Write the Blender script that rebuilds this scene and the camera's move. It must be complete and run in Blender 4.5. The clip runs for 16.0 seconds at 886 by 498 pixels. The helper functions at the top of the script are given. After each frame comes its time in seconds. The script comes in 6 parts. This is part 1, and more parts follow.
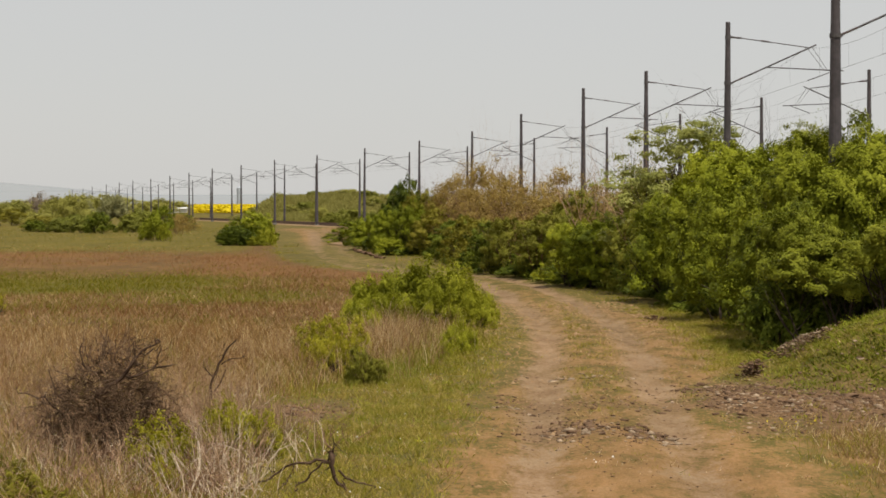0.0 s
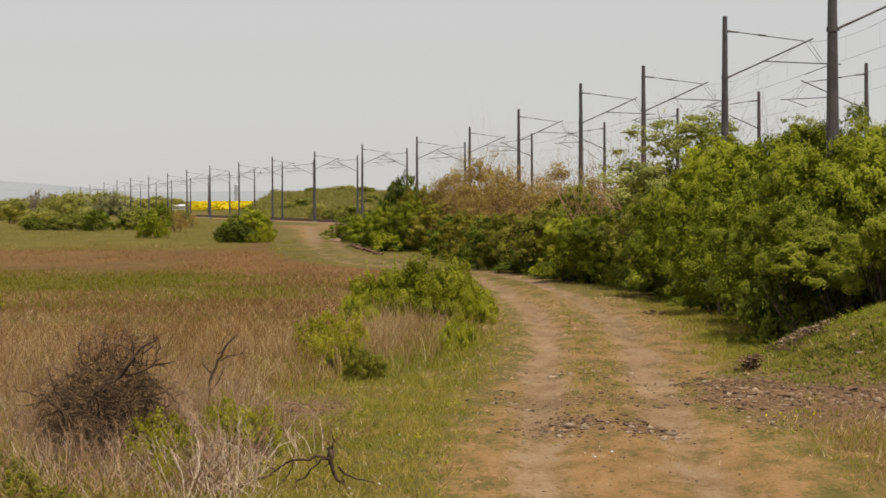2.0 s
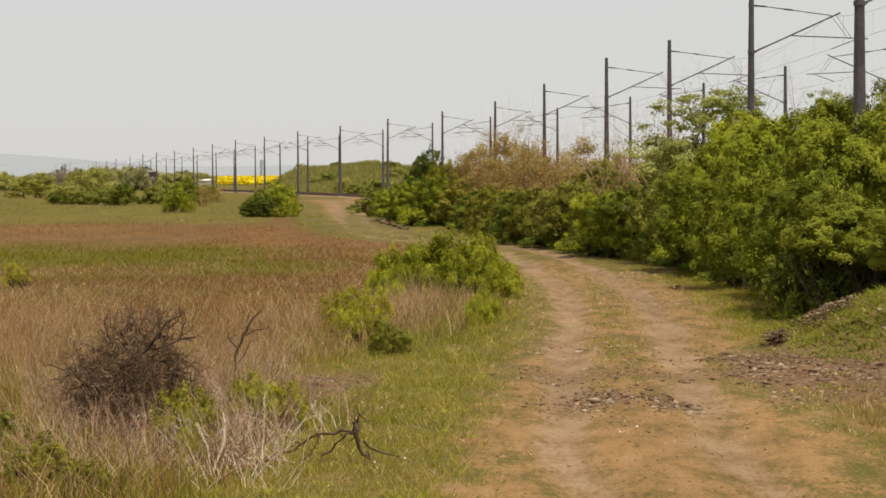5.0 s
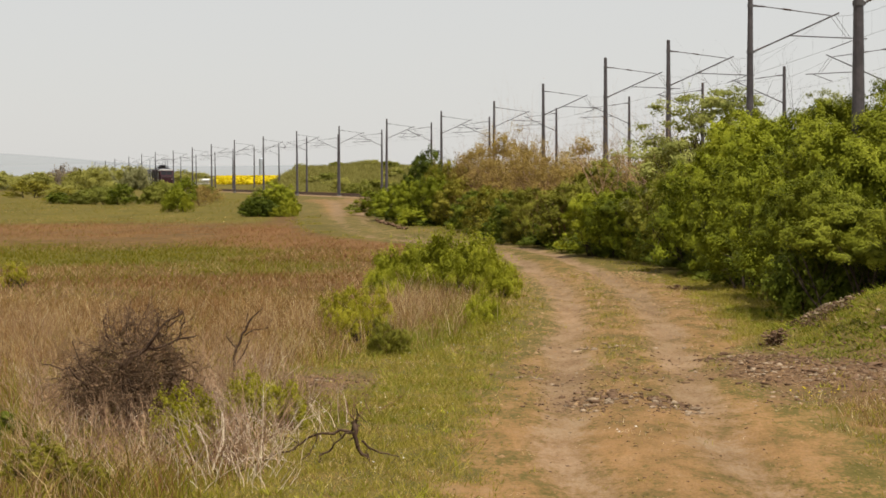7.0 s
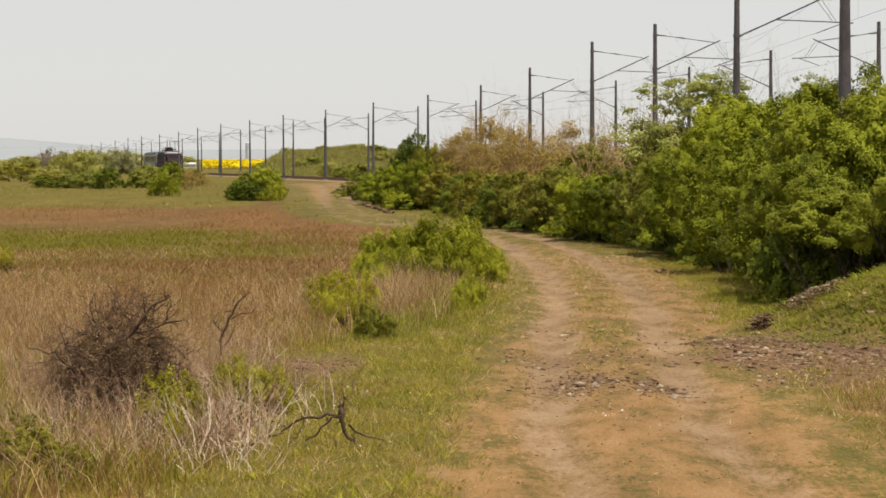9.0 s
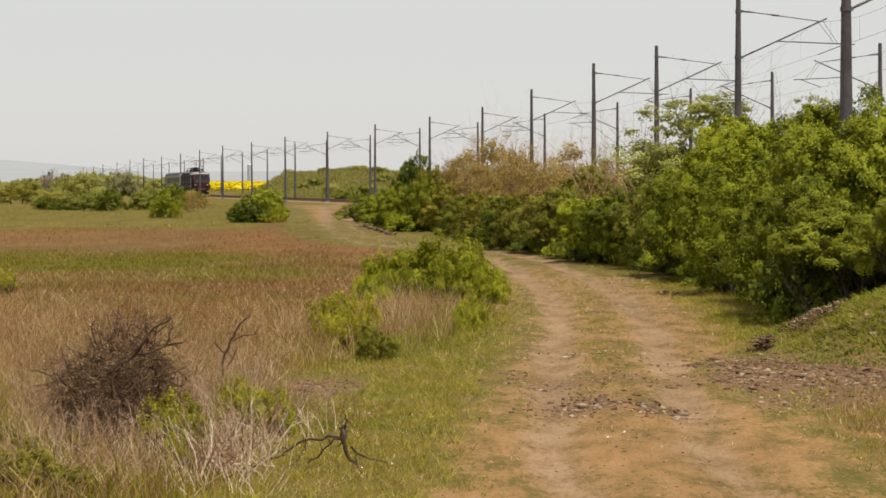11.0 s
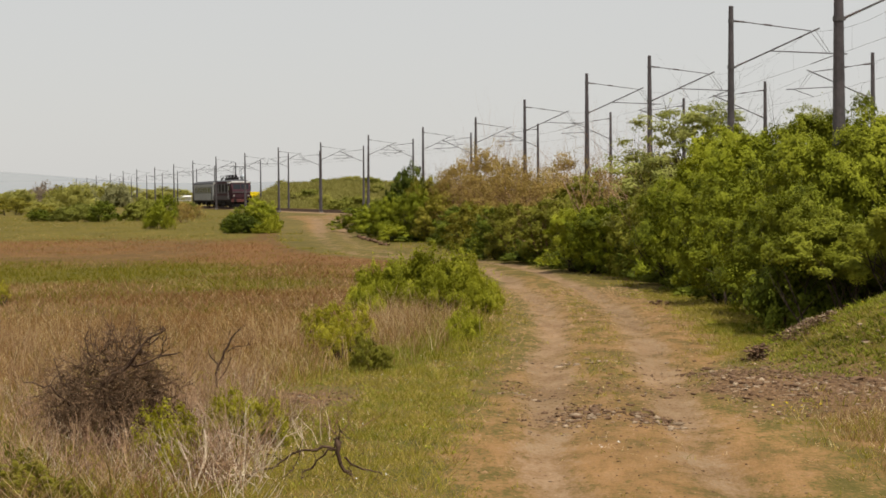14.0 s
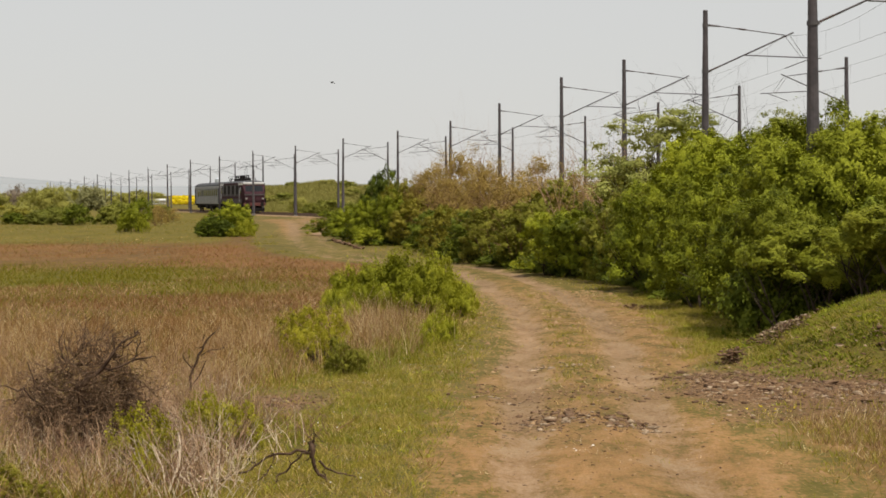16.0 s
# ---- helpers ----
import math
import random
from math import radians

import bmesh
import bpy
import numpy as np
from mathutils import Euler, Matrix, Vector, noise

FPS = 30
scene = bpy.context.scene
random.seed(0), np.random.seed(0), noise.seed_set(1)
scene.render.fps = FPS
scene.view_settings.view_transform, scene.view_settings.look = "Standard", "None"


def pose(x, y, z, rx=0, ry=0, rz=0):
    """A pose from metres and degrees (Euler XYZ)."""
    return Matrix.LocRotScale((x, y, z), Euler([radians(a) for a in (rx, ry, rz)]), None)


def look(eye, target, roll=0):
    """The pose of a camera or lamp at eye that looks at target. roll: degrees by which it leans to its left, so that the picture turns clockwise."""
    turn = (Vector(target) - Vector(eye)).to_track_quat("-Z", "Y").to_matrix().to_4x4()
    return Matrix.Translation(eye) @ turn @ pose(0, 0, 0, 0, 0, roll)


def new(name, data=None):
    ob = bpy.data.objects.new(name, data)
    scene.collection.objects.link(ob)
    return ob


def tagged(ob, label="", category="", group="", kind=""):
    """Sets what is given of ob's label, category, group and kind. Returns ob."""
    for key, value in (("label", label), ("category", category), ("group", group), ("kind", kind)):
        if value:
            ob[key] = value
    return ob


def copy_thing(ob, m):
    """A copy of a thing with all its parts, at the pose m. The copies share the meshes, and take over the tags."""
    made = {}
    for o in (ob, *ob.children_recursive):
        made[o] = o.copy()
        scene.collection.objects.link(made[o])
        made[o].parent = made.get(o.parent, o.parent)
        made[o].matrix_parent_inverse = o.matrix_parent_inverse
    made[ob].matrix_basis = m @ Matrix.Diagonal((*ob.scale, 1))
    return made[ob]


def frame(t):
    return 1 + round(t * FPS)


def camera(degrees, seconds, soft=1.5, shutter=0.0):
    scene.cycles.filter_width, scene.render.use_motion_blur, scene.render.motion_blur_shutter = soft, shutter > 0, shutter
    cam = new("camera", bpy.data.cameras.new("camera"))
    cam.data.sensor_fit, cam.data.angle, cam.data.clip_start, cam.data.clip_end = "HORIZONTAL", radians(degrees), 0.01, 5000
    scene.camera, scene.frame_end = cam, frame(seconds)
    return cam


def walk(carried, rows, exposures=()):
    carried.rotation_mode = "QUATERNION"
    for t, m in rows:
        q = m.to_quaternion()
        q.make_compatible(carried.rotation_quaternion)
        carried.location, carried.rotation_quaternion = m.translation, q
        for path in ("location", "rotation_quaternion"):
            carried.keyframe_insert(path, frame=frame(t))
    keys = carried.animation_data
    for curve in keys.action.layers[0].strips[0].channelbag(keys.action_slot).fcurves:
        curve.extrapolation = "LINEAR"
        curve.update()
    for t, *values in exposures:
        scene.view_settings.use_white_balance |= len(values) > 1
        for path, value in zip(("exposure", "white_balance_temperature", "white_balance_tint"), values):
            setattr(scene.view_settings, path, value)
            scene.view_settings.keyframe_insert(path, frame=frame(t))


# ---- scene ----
# A telephoto view from a low bank over a farm track beside a two-track electric railway.
# x to the right, y ahead, z up; the near track lies at z = 0.
EYE, TILT = 2.8, -1.13
cam = camera(23.92, 16.0, soft=1.65)
ROWS = [
    (0.0, -0.000, 0.000, -0.000),
    (0.5, -0.016, -0.034, 0.165),
    (1.0, -0.109, -0.123, 0.214),
    (1.5, -0.127, -0.124, 0.193),
    (2.0, -0.057, -0.116, 0.319),
    (2.5, 0.101, -0.120, 0.271),
    (3.0, 0.284, -0.108, 0.155),
    (3.5, 0.518, -0.511, 0.173),
    (4.0, 0.647, -0.726, 0.291),
    (4.2, 0.647, -0.765, 0.290),
    (6.3, 0.593, -0.820, 0.247),
    (6.5, 0.579, -0.804, 0.247),
    (7.0, 0.609, -0.811, 0.250),
    (7.5, 0.646, -0.827, 0.236),
    (8.0, 0.647, -1.094, 0.296),
    (8.5, 0.454, -1.159, 0.304),
    (9.0, 0.243, -1.251, 0.234),
    (9.2, 0.220, -1.298, 0.240),
    (11.3, 0.334, -0.317, 0.320),
    (11.5, 0.392, -0.107, 0.327),
    (12.0, 0.406, -0.034, 0.412),
    (12.5, 0.533, -0.217, 0.370),
    (13.0, 0.311, -0.331, 0.429),
    (13.5, 0.167, -0.363, 0.365),
    (14.0, 0.111, -0.375, 0.430),
    (14.5, -0.004, -0.401, 0.435),
    (15.0, -0.096, -0.438, 0.319),
    (15.5, -0.266, -0.433, 0.394),
    (16.0, -0.581, -0.282, 0.363),
]
walk(cam, [(t, pose(0, 0, EYE, 90 + TILT + pitch, roll, yaw)) for t, yaw, pitch, roll in ROWS],
     exposures=[(0.0, 0.0), (3.0, 0.0), (4.0, 0.09), (6.5, 0.15), (9.0, 0.24), (11.5, 0.14), (12.0, 0.05), (12.5, 0.03), (13.5, 0.03), (14.5, 0.1), (16.0, 0.1)])

# ---- light ----
SUN_DIR = Vector((0.22, -0.31, 0.925)).normalized()
world = bpy.data.worlds.new("world")
scene.world = world
world.use_nodes = True
wn, wl = world.node_tree.nodes, world.node_tree.links
sky = wn.new("ShaderNodeTexSky")
sky.sky_type = "NISHITA"
sky.sun_disc = False
sky.sun_elevation = math.asin(SUN_DIR.z)
sky.sun_rotation = math.atan2(SUN_DIR.x, SUN_DIR.y)
sky.dust_density = 1.0
sky.air_density = 1.0
# a bright even haze lies over the blue
haze = wn.new("ShaderNodeMix")
haze.data_type = "RGBA"
haze.inputs[0].default_value = 0.86
haze.inputs[7].default_value = (6.4, 6.3, 6.15, 1)
wl.new(sky.outputs[0], haze.inputs[6])
wl.new(haze.outputs[2], wn["Background"].inputs["Color"])
wn["Background"].inputs["Strength"].default_value = 0.1
sun = new("sun", bpy.data.lights.new("sun", "SUN"))
sun.data.energy = 4.6
sun.data.angle = radians(0.6)
sun.data.color = (1.0, 0.95, 0.86)
sun.matrix_world = look((40, -10, 60), Vector((40, -10, 60)) - SUN_DIR)


# ---- materials ----
def material(name, rough=0.8, metal=0.0):
    m = bpy.data.materials.new(name)
    m.use_nodes = True
    b = m.node_tree.nodes["Principled BSDF"]
    b.inputs["Roughness"].default_value = rough
    b.inputs["Metallic"].default_value = metal
    return m, m.node_tree.nodes, m.node_tree.links, b


def noise_tex(n, l, scale, detail=4.0, coord=None, rough=0.55):
    tex = n.new("ShaderNodeTexNoise")
    tex.inputs["Scale"].default_value = scale
    tex.inputs["Detail"].default_value = detail
    tex.inputs["Roughness"].default_value = rough
    if coord is not None:
        l.new(coord, tex.inputs["Vector"])
    return tex


def ramp(n, l, fac, stops):
    r = n.new("ShaderNodeValToRGB")
    while len(r.color_ramp.elements) < len(stops):
        r.color_ramp.elements.new(0.5)
    for e, (p, c) in zip(r.color_ramp.elements, stops):
        e.position, e.color = p, (*c, 1)
    l.new(fac, r.inputs[0])
    return r.outputs[0]


def mix(n, l, fac, a, b, mode="MIX"):
    m = n.new("ShaderNodeMix")
    m.data_type, m.blend_type = "RGBA", mode
    for socket, value in ((m.inputs[0], fac), (m.inputs[6], a), (m.inputs[7], b)):
        if isinstance(value, (int, float)):
            socket.default_value = value
        elif isinstance(value, tuple):
            socket.default_value = (*value, 1)
        else:
            l.new(value, socket)
    return m.outputs[2]


def calc(n, l, op, a, b=0.0, clamp=False):
    m = n.new("ShaderNodeMath")
    m.operation, m.use_clamp = op, clamp
    for socket, value in zip(m.inputs, (a, b)):
        if isinstance(value, (int, float)):
            socket.default_value = value
        else:
            l.new(value, socket)
    return m.outputs[0]


def bump(n, l, b, height, strength=0.5, distance=0.05):
    k = n.new("ShaderNodeBump")
    k.inputs["Strength"].default_value = strength
    k.inputs["Distance"].default_value = distance
    l.new(height, k.inputs["Height"])
    l.new(k.outputs[0], b.inputs["Normal"])


def surface(name, dark, light, scale, rough=0.8, metal=0.0, fine=8.0, relief=0.4):
    """A worn surface with stains at one scale and grain at a finer one."""
    m, n, l, b = material(name, rough, metal)
    b.inputs["Specular IOR Level"].default_value = 0.08 if rough > 0.8 else 0.4
    geo = n.new("ShaderNodeTexCoord").outputs["Object"]
    big, small = noise_tex(n, l, scale, 4, geo), noise_tex(n, l, scale * fine, 3, geo)
    c = ramp(n, l, big.outputs[0], [(0.3, dark), (0.7, light)])
    grain = ramp(n, l, small.outputs[0], [(0.3, (0.8, 0.8, 0.8)), (0.7, (1.15, 1.15, 1.15))])
    l.new(mix(n, l, 1.0, c, grain, "MULTIPLY"), b.inputs["Base Color"])
    bump(n, l, b, small.outputs[0], relief, 0.01)
    return m


def leafy(name, stops, through_light=0.35, rough=0.7, spread=0.6):
    """Leaves or blades, each its own shade, and the light that passes through them."""
    m, n, l, b = material(name, rough)
    geo = n.new("ShaderNodeNewGeometry")
    place = n.new("ShaderNodeTexCoord").outputs["Object"]
    broad = noise_tex(n, l, 1.6, 3, place)
    mixed = calc(n, l, "ADD", calc(n, l, "MULTIPLY", geo.outputs["Random Per Island"], spread), calc(n, l, "MULTIPLY", broad.outputs[0], 1.05 - spread))
    info = n.new("ShaderNodeObjectInfo")
    mixed = calc(n, l, "ADD", mixed, calc(n, l, "MULTIPLY", calc(n, l, "SUBTRACT", info.outputs["Random"], 0.5), 0.34))
    c = ramp(n, l, mixed, [(p, tuple(0.8 * v for v in colour)) for p, colour in stops])
    l.new(c, b.inputs["Base Color"])
    b.inputs["Specular IOR Level"].default_value = 0.12
    t = n.new("ShaderNodeBsdfTranslucent")
    l.new(c, t.inputs["Color"])
    s = n.new("ShaderNodeMixShader")
    s.inputs[0].default_value = through_light
    l.new(b.outputs[0], s.inputs[1])
    l.new(t.outputs[0], s.inputs[2])
    l.new(s.outputs[0], n["Material Output"].inputs["Surface"])
    return m


LEAF_GREEN = leafy("leaf_green", [(0.2, (0.07, 0.087, 0.005)), (0.52, (0.265, 0.292, 0.014)), (0.9, (0.50, 0.50, 0.034))], 0.12, spread=0.17)
LEAF_FRESH = leafy("leaf_fresh_green", [(0.2, (0.072, 0.088, 0.005)), (0.52, (0.24, 0.262, 0.013)), (0.9, (0.42, 0.425, 0.032))], 0.12, spread=0.17)
LEAF_BOUGH = leafy("leaf_olive_green", [(0.12, (0.075, 0.09, 0.006)), (0.5, (0.19, 0.205, 0.012)), (0.9, (0.35, 0.35, 0.03))], 0.12, spread=0.2)
LEAF_AIRY = leafy("leaf_pale_young", [(0.12, (0.17, 0.19, 0.04)), (0.5, (0.33, 0.34, 0.08)), (0.9, (0.50, 0.49, 0.14))], 0.35, spread=0.3)
LEAF_LOW = leafy("leaf_low_shrub", [(0.12, (0.115, 0.125, 0.007)), (0.5, (0.315, 0.32, 0.018)), (0.9, (0.54, 0.52, 0.042))], 0.25, spread=0.3)
# green dulled a little so the colour carries some haze
LEAF_FAR = leafy("leaf_meadow_bush_hazed", [(0.12, (0.16, 0.17, 0.03)), (0.5, (0.27, 0.275, 0.042)), (0.9, (0.38, 0.365, 0.065))], 0.3, spread=0.2)
LEAF_MUTED = leafy("leaf_muted_green", [(0.12, (0.08, 0.088, 0.008)), (0.5, (0.205, 0.2, 0.02)), (0.9, (0.37, 0.34, 0.045))], 0.12, spread=0.25)
# leaf colour of dark shrubs, and of growth darkened to stand in for shade
LEAF_DARK_AND_SHADE = leafy("leaf_dark_green_and_shade", [(0.15, (0.035, 0.05, 0.006)), (0.5, (0.12, 0.148, 0.01)), (0.9, (0.26, 0.285, 0.024))], 0.05, spread=0.2)
LEAF_OLIVE = leafy("leaf_olive", [(0.15, (0.13, 0.12, 0.013)), (0.5, (0.26, 0.23, 0.024)), (0.9, (0.42, 0.36, 0.045))], 0.25, spread=0.35)
LEAF_BROWN = leafy("leaf_reddish_bud", [(0.15, (0.23, 0.15, 0.04)), (0.5, (0.41, 0.28, 0.07)), (0.9, (0.52, 0.39, 0.12))], 0.4)
LEAF_YELLOW = leafy("leaf_yellow_green", [(0.15, (0.21, 0.195, 0.013)), (0.5, (0.40, 0.365, 0.025)), (0.9, (0.60, 0.54, 0.055))], 0.4)
# far leaf colours, paled and greyed to paint in the haze
LEAF_DIM = leafy("leaf_far_greyed_for_haze", [(0.15, (0.30, 0.29, 0.13)), (0.5, (0.37, 0.355, 0.155)), (0.9, (0.43, 0.41, 0.185))], 0.45, spread=0.2)
LEAF_BARE = leafy("leaf_far_brown_hazed", [(0.15, (0.29, 0.225, 0.16)), (0.5, (0.35, 0.275, 0.20)), (0.9, (0.42, 0.34, 0.25))], 0.45, spread=0.2)
LEAF_HAZY = leafy("leaf_far_paled_for_haze", [(0.15, (0.32, 0.31, 0.07)), (0.5, (0.41, 0.385, 0.085)), (0.9, (0.48, 0.45, 0.11))], 0.4, spread=0.2)
GRASS_DRY = leafy("grass_dry", [(0.1, (0.15, 0.08, 0.03)), (0.4, (0.43, 0.255, 0.088)), (0.7, (0.68, 0.47, 0.19)), (0.95, (1.0, 0.85, 0.52))], 0.45, 0.8, 0.9)
GRASS_RED = leafy("grass_russet", [(0.1, (0.18, 0.085, 0.032)), (0.5, (0.29, 0.143, 0.053)), (0.9, (0.38, 0.21, 0.08))], 0.35, 0.8)
GRASS_MAUVE = leafy("grass_mauve", [(0.1, (0.15, 0.078, 0.038)), (0.5, (0.37, 0.215, 0.092)), (0.9, (0.70, 0.50, 0.27))], 0.4, 0.8, 0.85)
GRASS_GREEN = leafy("grass_green", [(0.1, (0.13, 0.135, 0.009)), (0.4, (0.255, 0.245, 0.016)), (0.65, (0.37, 0.305, 0.042)), (0.95, (0.58, 0.44, 0.13))], 0.35, 0.8)
GRASS_BANK = leafy("grass_bank_green", [(0.1, (0.12, 0.142, 0.014)), (0.5, (0.25, 0.27, 0.03)), (0.9, (0.41, 0.39, 0.062))], 0.35, 0.8)
# grass on the rise, its green dulled to paint in haze
GRASS_RISE = leafy("grass_green_hazed", [(0.15, (0.235, 0.22, 0.055)), (0.5, (0.30, 0.275, 0.072)), (0.9, (0.37, 0.335, 0.1))], 0.35, 0.8, 0.25)
GRASS_FIELD = leafy("grass_field_green", [(0.1, (0.12, 0.122, 0.007)), (0.5, (0.205, 0.19, 0.012)), (0.9, (0.285, 0.222, 0.026))], 0.35, 0.8)
PETAL_WHITE = leafy("petal_white", [(0.1, (0.75, 0.72, 0.62)), (0.9, (0.95, 0.92, 0.85))], 0.3, 0.7)
PETAL_YELLOW = leafy("petal_yellow", [(0.1, (0.7, 0.52, 0.02)), (0.9, (0.9, 0.75, 0.05))], 0.3, 0.7)
RAPE = leafy("rapeseed_flower", [(0.1, (0.62, 0.45, 0.01)), (0.5, (0.80, 0.62, 0.01)), (0.9, (0.9, 0.75, 0.03))], 0.25, 0.7)
BARK_DEAD = surface("bark_dead", (0.035, 0.02, 0.013), (0.13, 0.083, 0.054), 6, 0.9)
TWIG_GREY = surface("twig_dead_grey", (0.022, 0.013, 0.008), (0.27, 0.17, 0.098), 9, 0.9)
TWIG_SCRUB = surface("twig_scrub", (0.11, 0.058, 0.036), (0.38, 0.225, 0.145), 5, 0.9)
BARK_PALE = surface("stalk_bleached", (0.40, 0.29, 0.19), (0.80, 0.66, 0.48), 6, 0.85)
TWIG_MAUVE = surface("twig_greyish_brown", (0.20, 0.12, 0.072), (0.52, 0.34, 0.20), 5, 0.9)
TWIG_RUSSET = surface("twig_russet", (0.10, 0.055, 0.035), (0.26, 0.15, 0.09), 5, 0.9)
BARK = surface("bark", (0.03, 0.022, 0.016), (0.085, 0.062, 0.044), 6, 0.9)
MAST_STEEL = surface("mast_weathered_steel", (0.042, 0.036, 0.038), (0.095, 0.08, 0.082), 1.2, 0.5, 0.0)
ARM_STEEL = surface("cantilever_steel", (0.055, 0.05, 0.05), (0.12, 0.11, 0.108), 3, 0.6, 0.2)
WIRE = surface("wire_copper_grey", (0.16, 0.15, 0.15), (0.24, 0.22, 0.21), 3, 0.6, 0.3)
CONCRETE = surface("concrete", (0.13, 0.115, 0.1), (0.24, 0.21, 0.185), 2, 0.9)
INSULATOR = surface("insulator_brown", (0.04, 0.025, 0.02), (0.08, 0.045, 0.035), 5, 0.3)
RAIL = surface("rail_rust", (0.04, 0.024, 0.016), (0.085, 0.052, 0.035), 4, 0.9, 0.0)
BALLAST = surface("ballast", (0.15, 0.095, 0.05), (0.29, 0.195, 0.11), 3, 0.95, 0, 6, 1.0)
PEBBLE = leafy("pebble_mixed", [(0.2, (0.085, 0.05, 0.03)), (0.5, (0.19, 0.115, 0.068)), (0.76, (0.35, 0.225, 0.13)), (0.88, (0.80, 0.71, 0.58))], 0.0, 0.9)
EARTH = leafy("earth_crumb", [(0.1, (0.16, 0.095, 0.05)), (0.4, (0.30, 0.18, 0.09)), (0.75, (0.34, 0.21, 0.105)), (0.97, (0.39, 0.26, 0.145))], 0.0, 0.95)
RUBBLE_PALE = surface("rubble_pale", (0.14, 0.098, 0.063), (0.42, 0.315, 0.21), 4, 0.95)
CLOD = surface("dark_clod", (0.085, 0.048, 0.028), (0.20, 0.125, 0.075), 5, 0.95)


def ground_material():
    m, n, l, b = material("ground_earth_and_turf", 0.95)
    b.inputs["Specular IOR Level"].default_value = 0.1
    drawn = n.new("ShaderNodeMapping")
    drawn.inputs["Scale"].default_value = (1, 0.38, 1)
    l.new(n.new("ShaderNodeTexCoord").outputs["Object"], drawn.inputs["Vector"])
    place = drawn.outputs["Vector"]

    def zone(name):
        a = n.new("ShaderNodeAttribute")
        a.attribute_name = name
        return a.outputs["Fac"]
    broad, mid, fine = noise_tex(n, l, 0.35, 4, place), noise_tex(n, l, 2.2, 5, place), noise_tex(n, l, 14, 5, place, 0.7)
    grit = noise_tex(n, l, 45, 3, place, 0.7)

    def edge(value, width=0.8):
        rough = calc(n, l, "ADD", calc(n, l, "MULTIPLY", calc(n, l, "SUBTRACT", mid.outputs[0], 0.5), width * 1.3), calc(n, l, "MULTIPLY", calc(n, l, "SUBTRACT", fine.outputs[0], 0.5), width * 2.2))
        k = calc(n, l, "ADD", value, rough)
        return calc(n, l, "MULTIPLY", calc(n, l, "SUBTRACT", k, 0.25), 1.8, True)
    turf = ramp(n, l, calc(n, l, "ADD", calc(n, l, "MULTIPLY", fine.outputs[0], 0.55), calc(n, l, "MULTIPLY", mid.outputs[0], 0.45)), [(0.3, (0.105, 0.09, 0.02)), (0.47, (0.15, 0.125, 0.03)), (0.57, (0.215, 0.155, 0.045)), (0.72, (0.285, 0.195, 0.062))])
    dry = ramp(n, l, mid.outputs[0], [(0.25, (0.13, 0.073, 0.025)), (0.6, (0.21, 0.122, 0.043)), (0.85, (0.29, 0.185, 0.072))])
    red = ramp(n, l, mid.outputs[0], [(0.25, (0.19, 0.09, 0.035)), (0.75, (0.28, 0.145, 0.056))])
    field = ramp(n, l, mid.outputs[0], [(0.25, (0.115, 0.108, 0.014)), (0.75, (0.23, 0.168, 0.034))])
    soil = ramp(n, l, mid.outputs[0], [(0.3, (0.22, 0.14, 0.055)), (0.42, (0.30, 0.175, 0.072)), (0.55, (0.37, 0.21, 0.09)), (0.7, (0.385, 0.235, 0.115))])
    worn = ramp(n, l, calc(n, l, "ADD", calc(n, l, "MULTIPLY", fine.outputs[0], 0.45), calc(n, l, "MULTIPLY", mid.outputs[0], 0.55)), [(0.36, (0.22, 0.135, 0.072)), (0.48, (0.31, 0.198, 0.112)), (0.62, (0.40, 0.28, 0.172))])
    waste = ramp(n, l, fine.outputs[0], [(0.3, (0.07, 0.04, 0.021)), (0.5, (0.20, 0.117, 0.06)), (0.75, (0.37, 0.23, 0.125))])
    c = mix(n, l, edge(zone("dry")), turf, dry)
    c = mix(n, l, edge(zone("red")), c, red)
    c = mix(n, l, edge(zone("field")), c, field)
    c = mix(n, l, edge(zone("soil")), c, soil)
    c = mix(n, l, edge(zone("near_soil")), c, soil)
    c = mix(n, l, edge(zone("worn")), c, worn)
    c = mix(n, l, edge(zone("waste")), c, waste)
    tone = ramp(n, l, grit.outputs[0], [(0.3, (0.62, 0.60, 0.57)), (0.6, (0.88, 0.87, 0.86)), (0.8, (1.1, 1.08, 1.06))])
    c = mix(n, l, 1.0, c, tone, "MULTIPLY")
    tone = ramp(n, l, broad.outputs[0], [(0.3, (0.64, 0.65, 0.61)), (0.7, (0.90, 0.87, 0.83))])
    c = mix(n, l, 1.0, c, tone, "MULTIPLY")
    l.new(c, b.inputs["Base Color"])
    bump(n, l, b, calc(n, l, "ADD", fine.outputs[0], calc(n, l, "MULTIPLY", grit.outputs[0], 0.5)), 0.35, 0.015)
    return m


GROUND = ground_material()


# ---- mesh helpers ----
def part(name, bm, mat, parent=None, label=""):
    me = bpy.data.meshes.new(name)
    bm.to_mesh(me)
    bm.free()
    me.materials.append(mat)
    ob = new(name, me)
    if parent is not None:
        ob.parent = parent
    if label:
        ob["label"] = label
    return ob


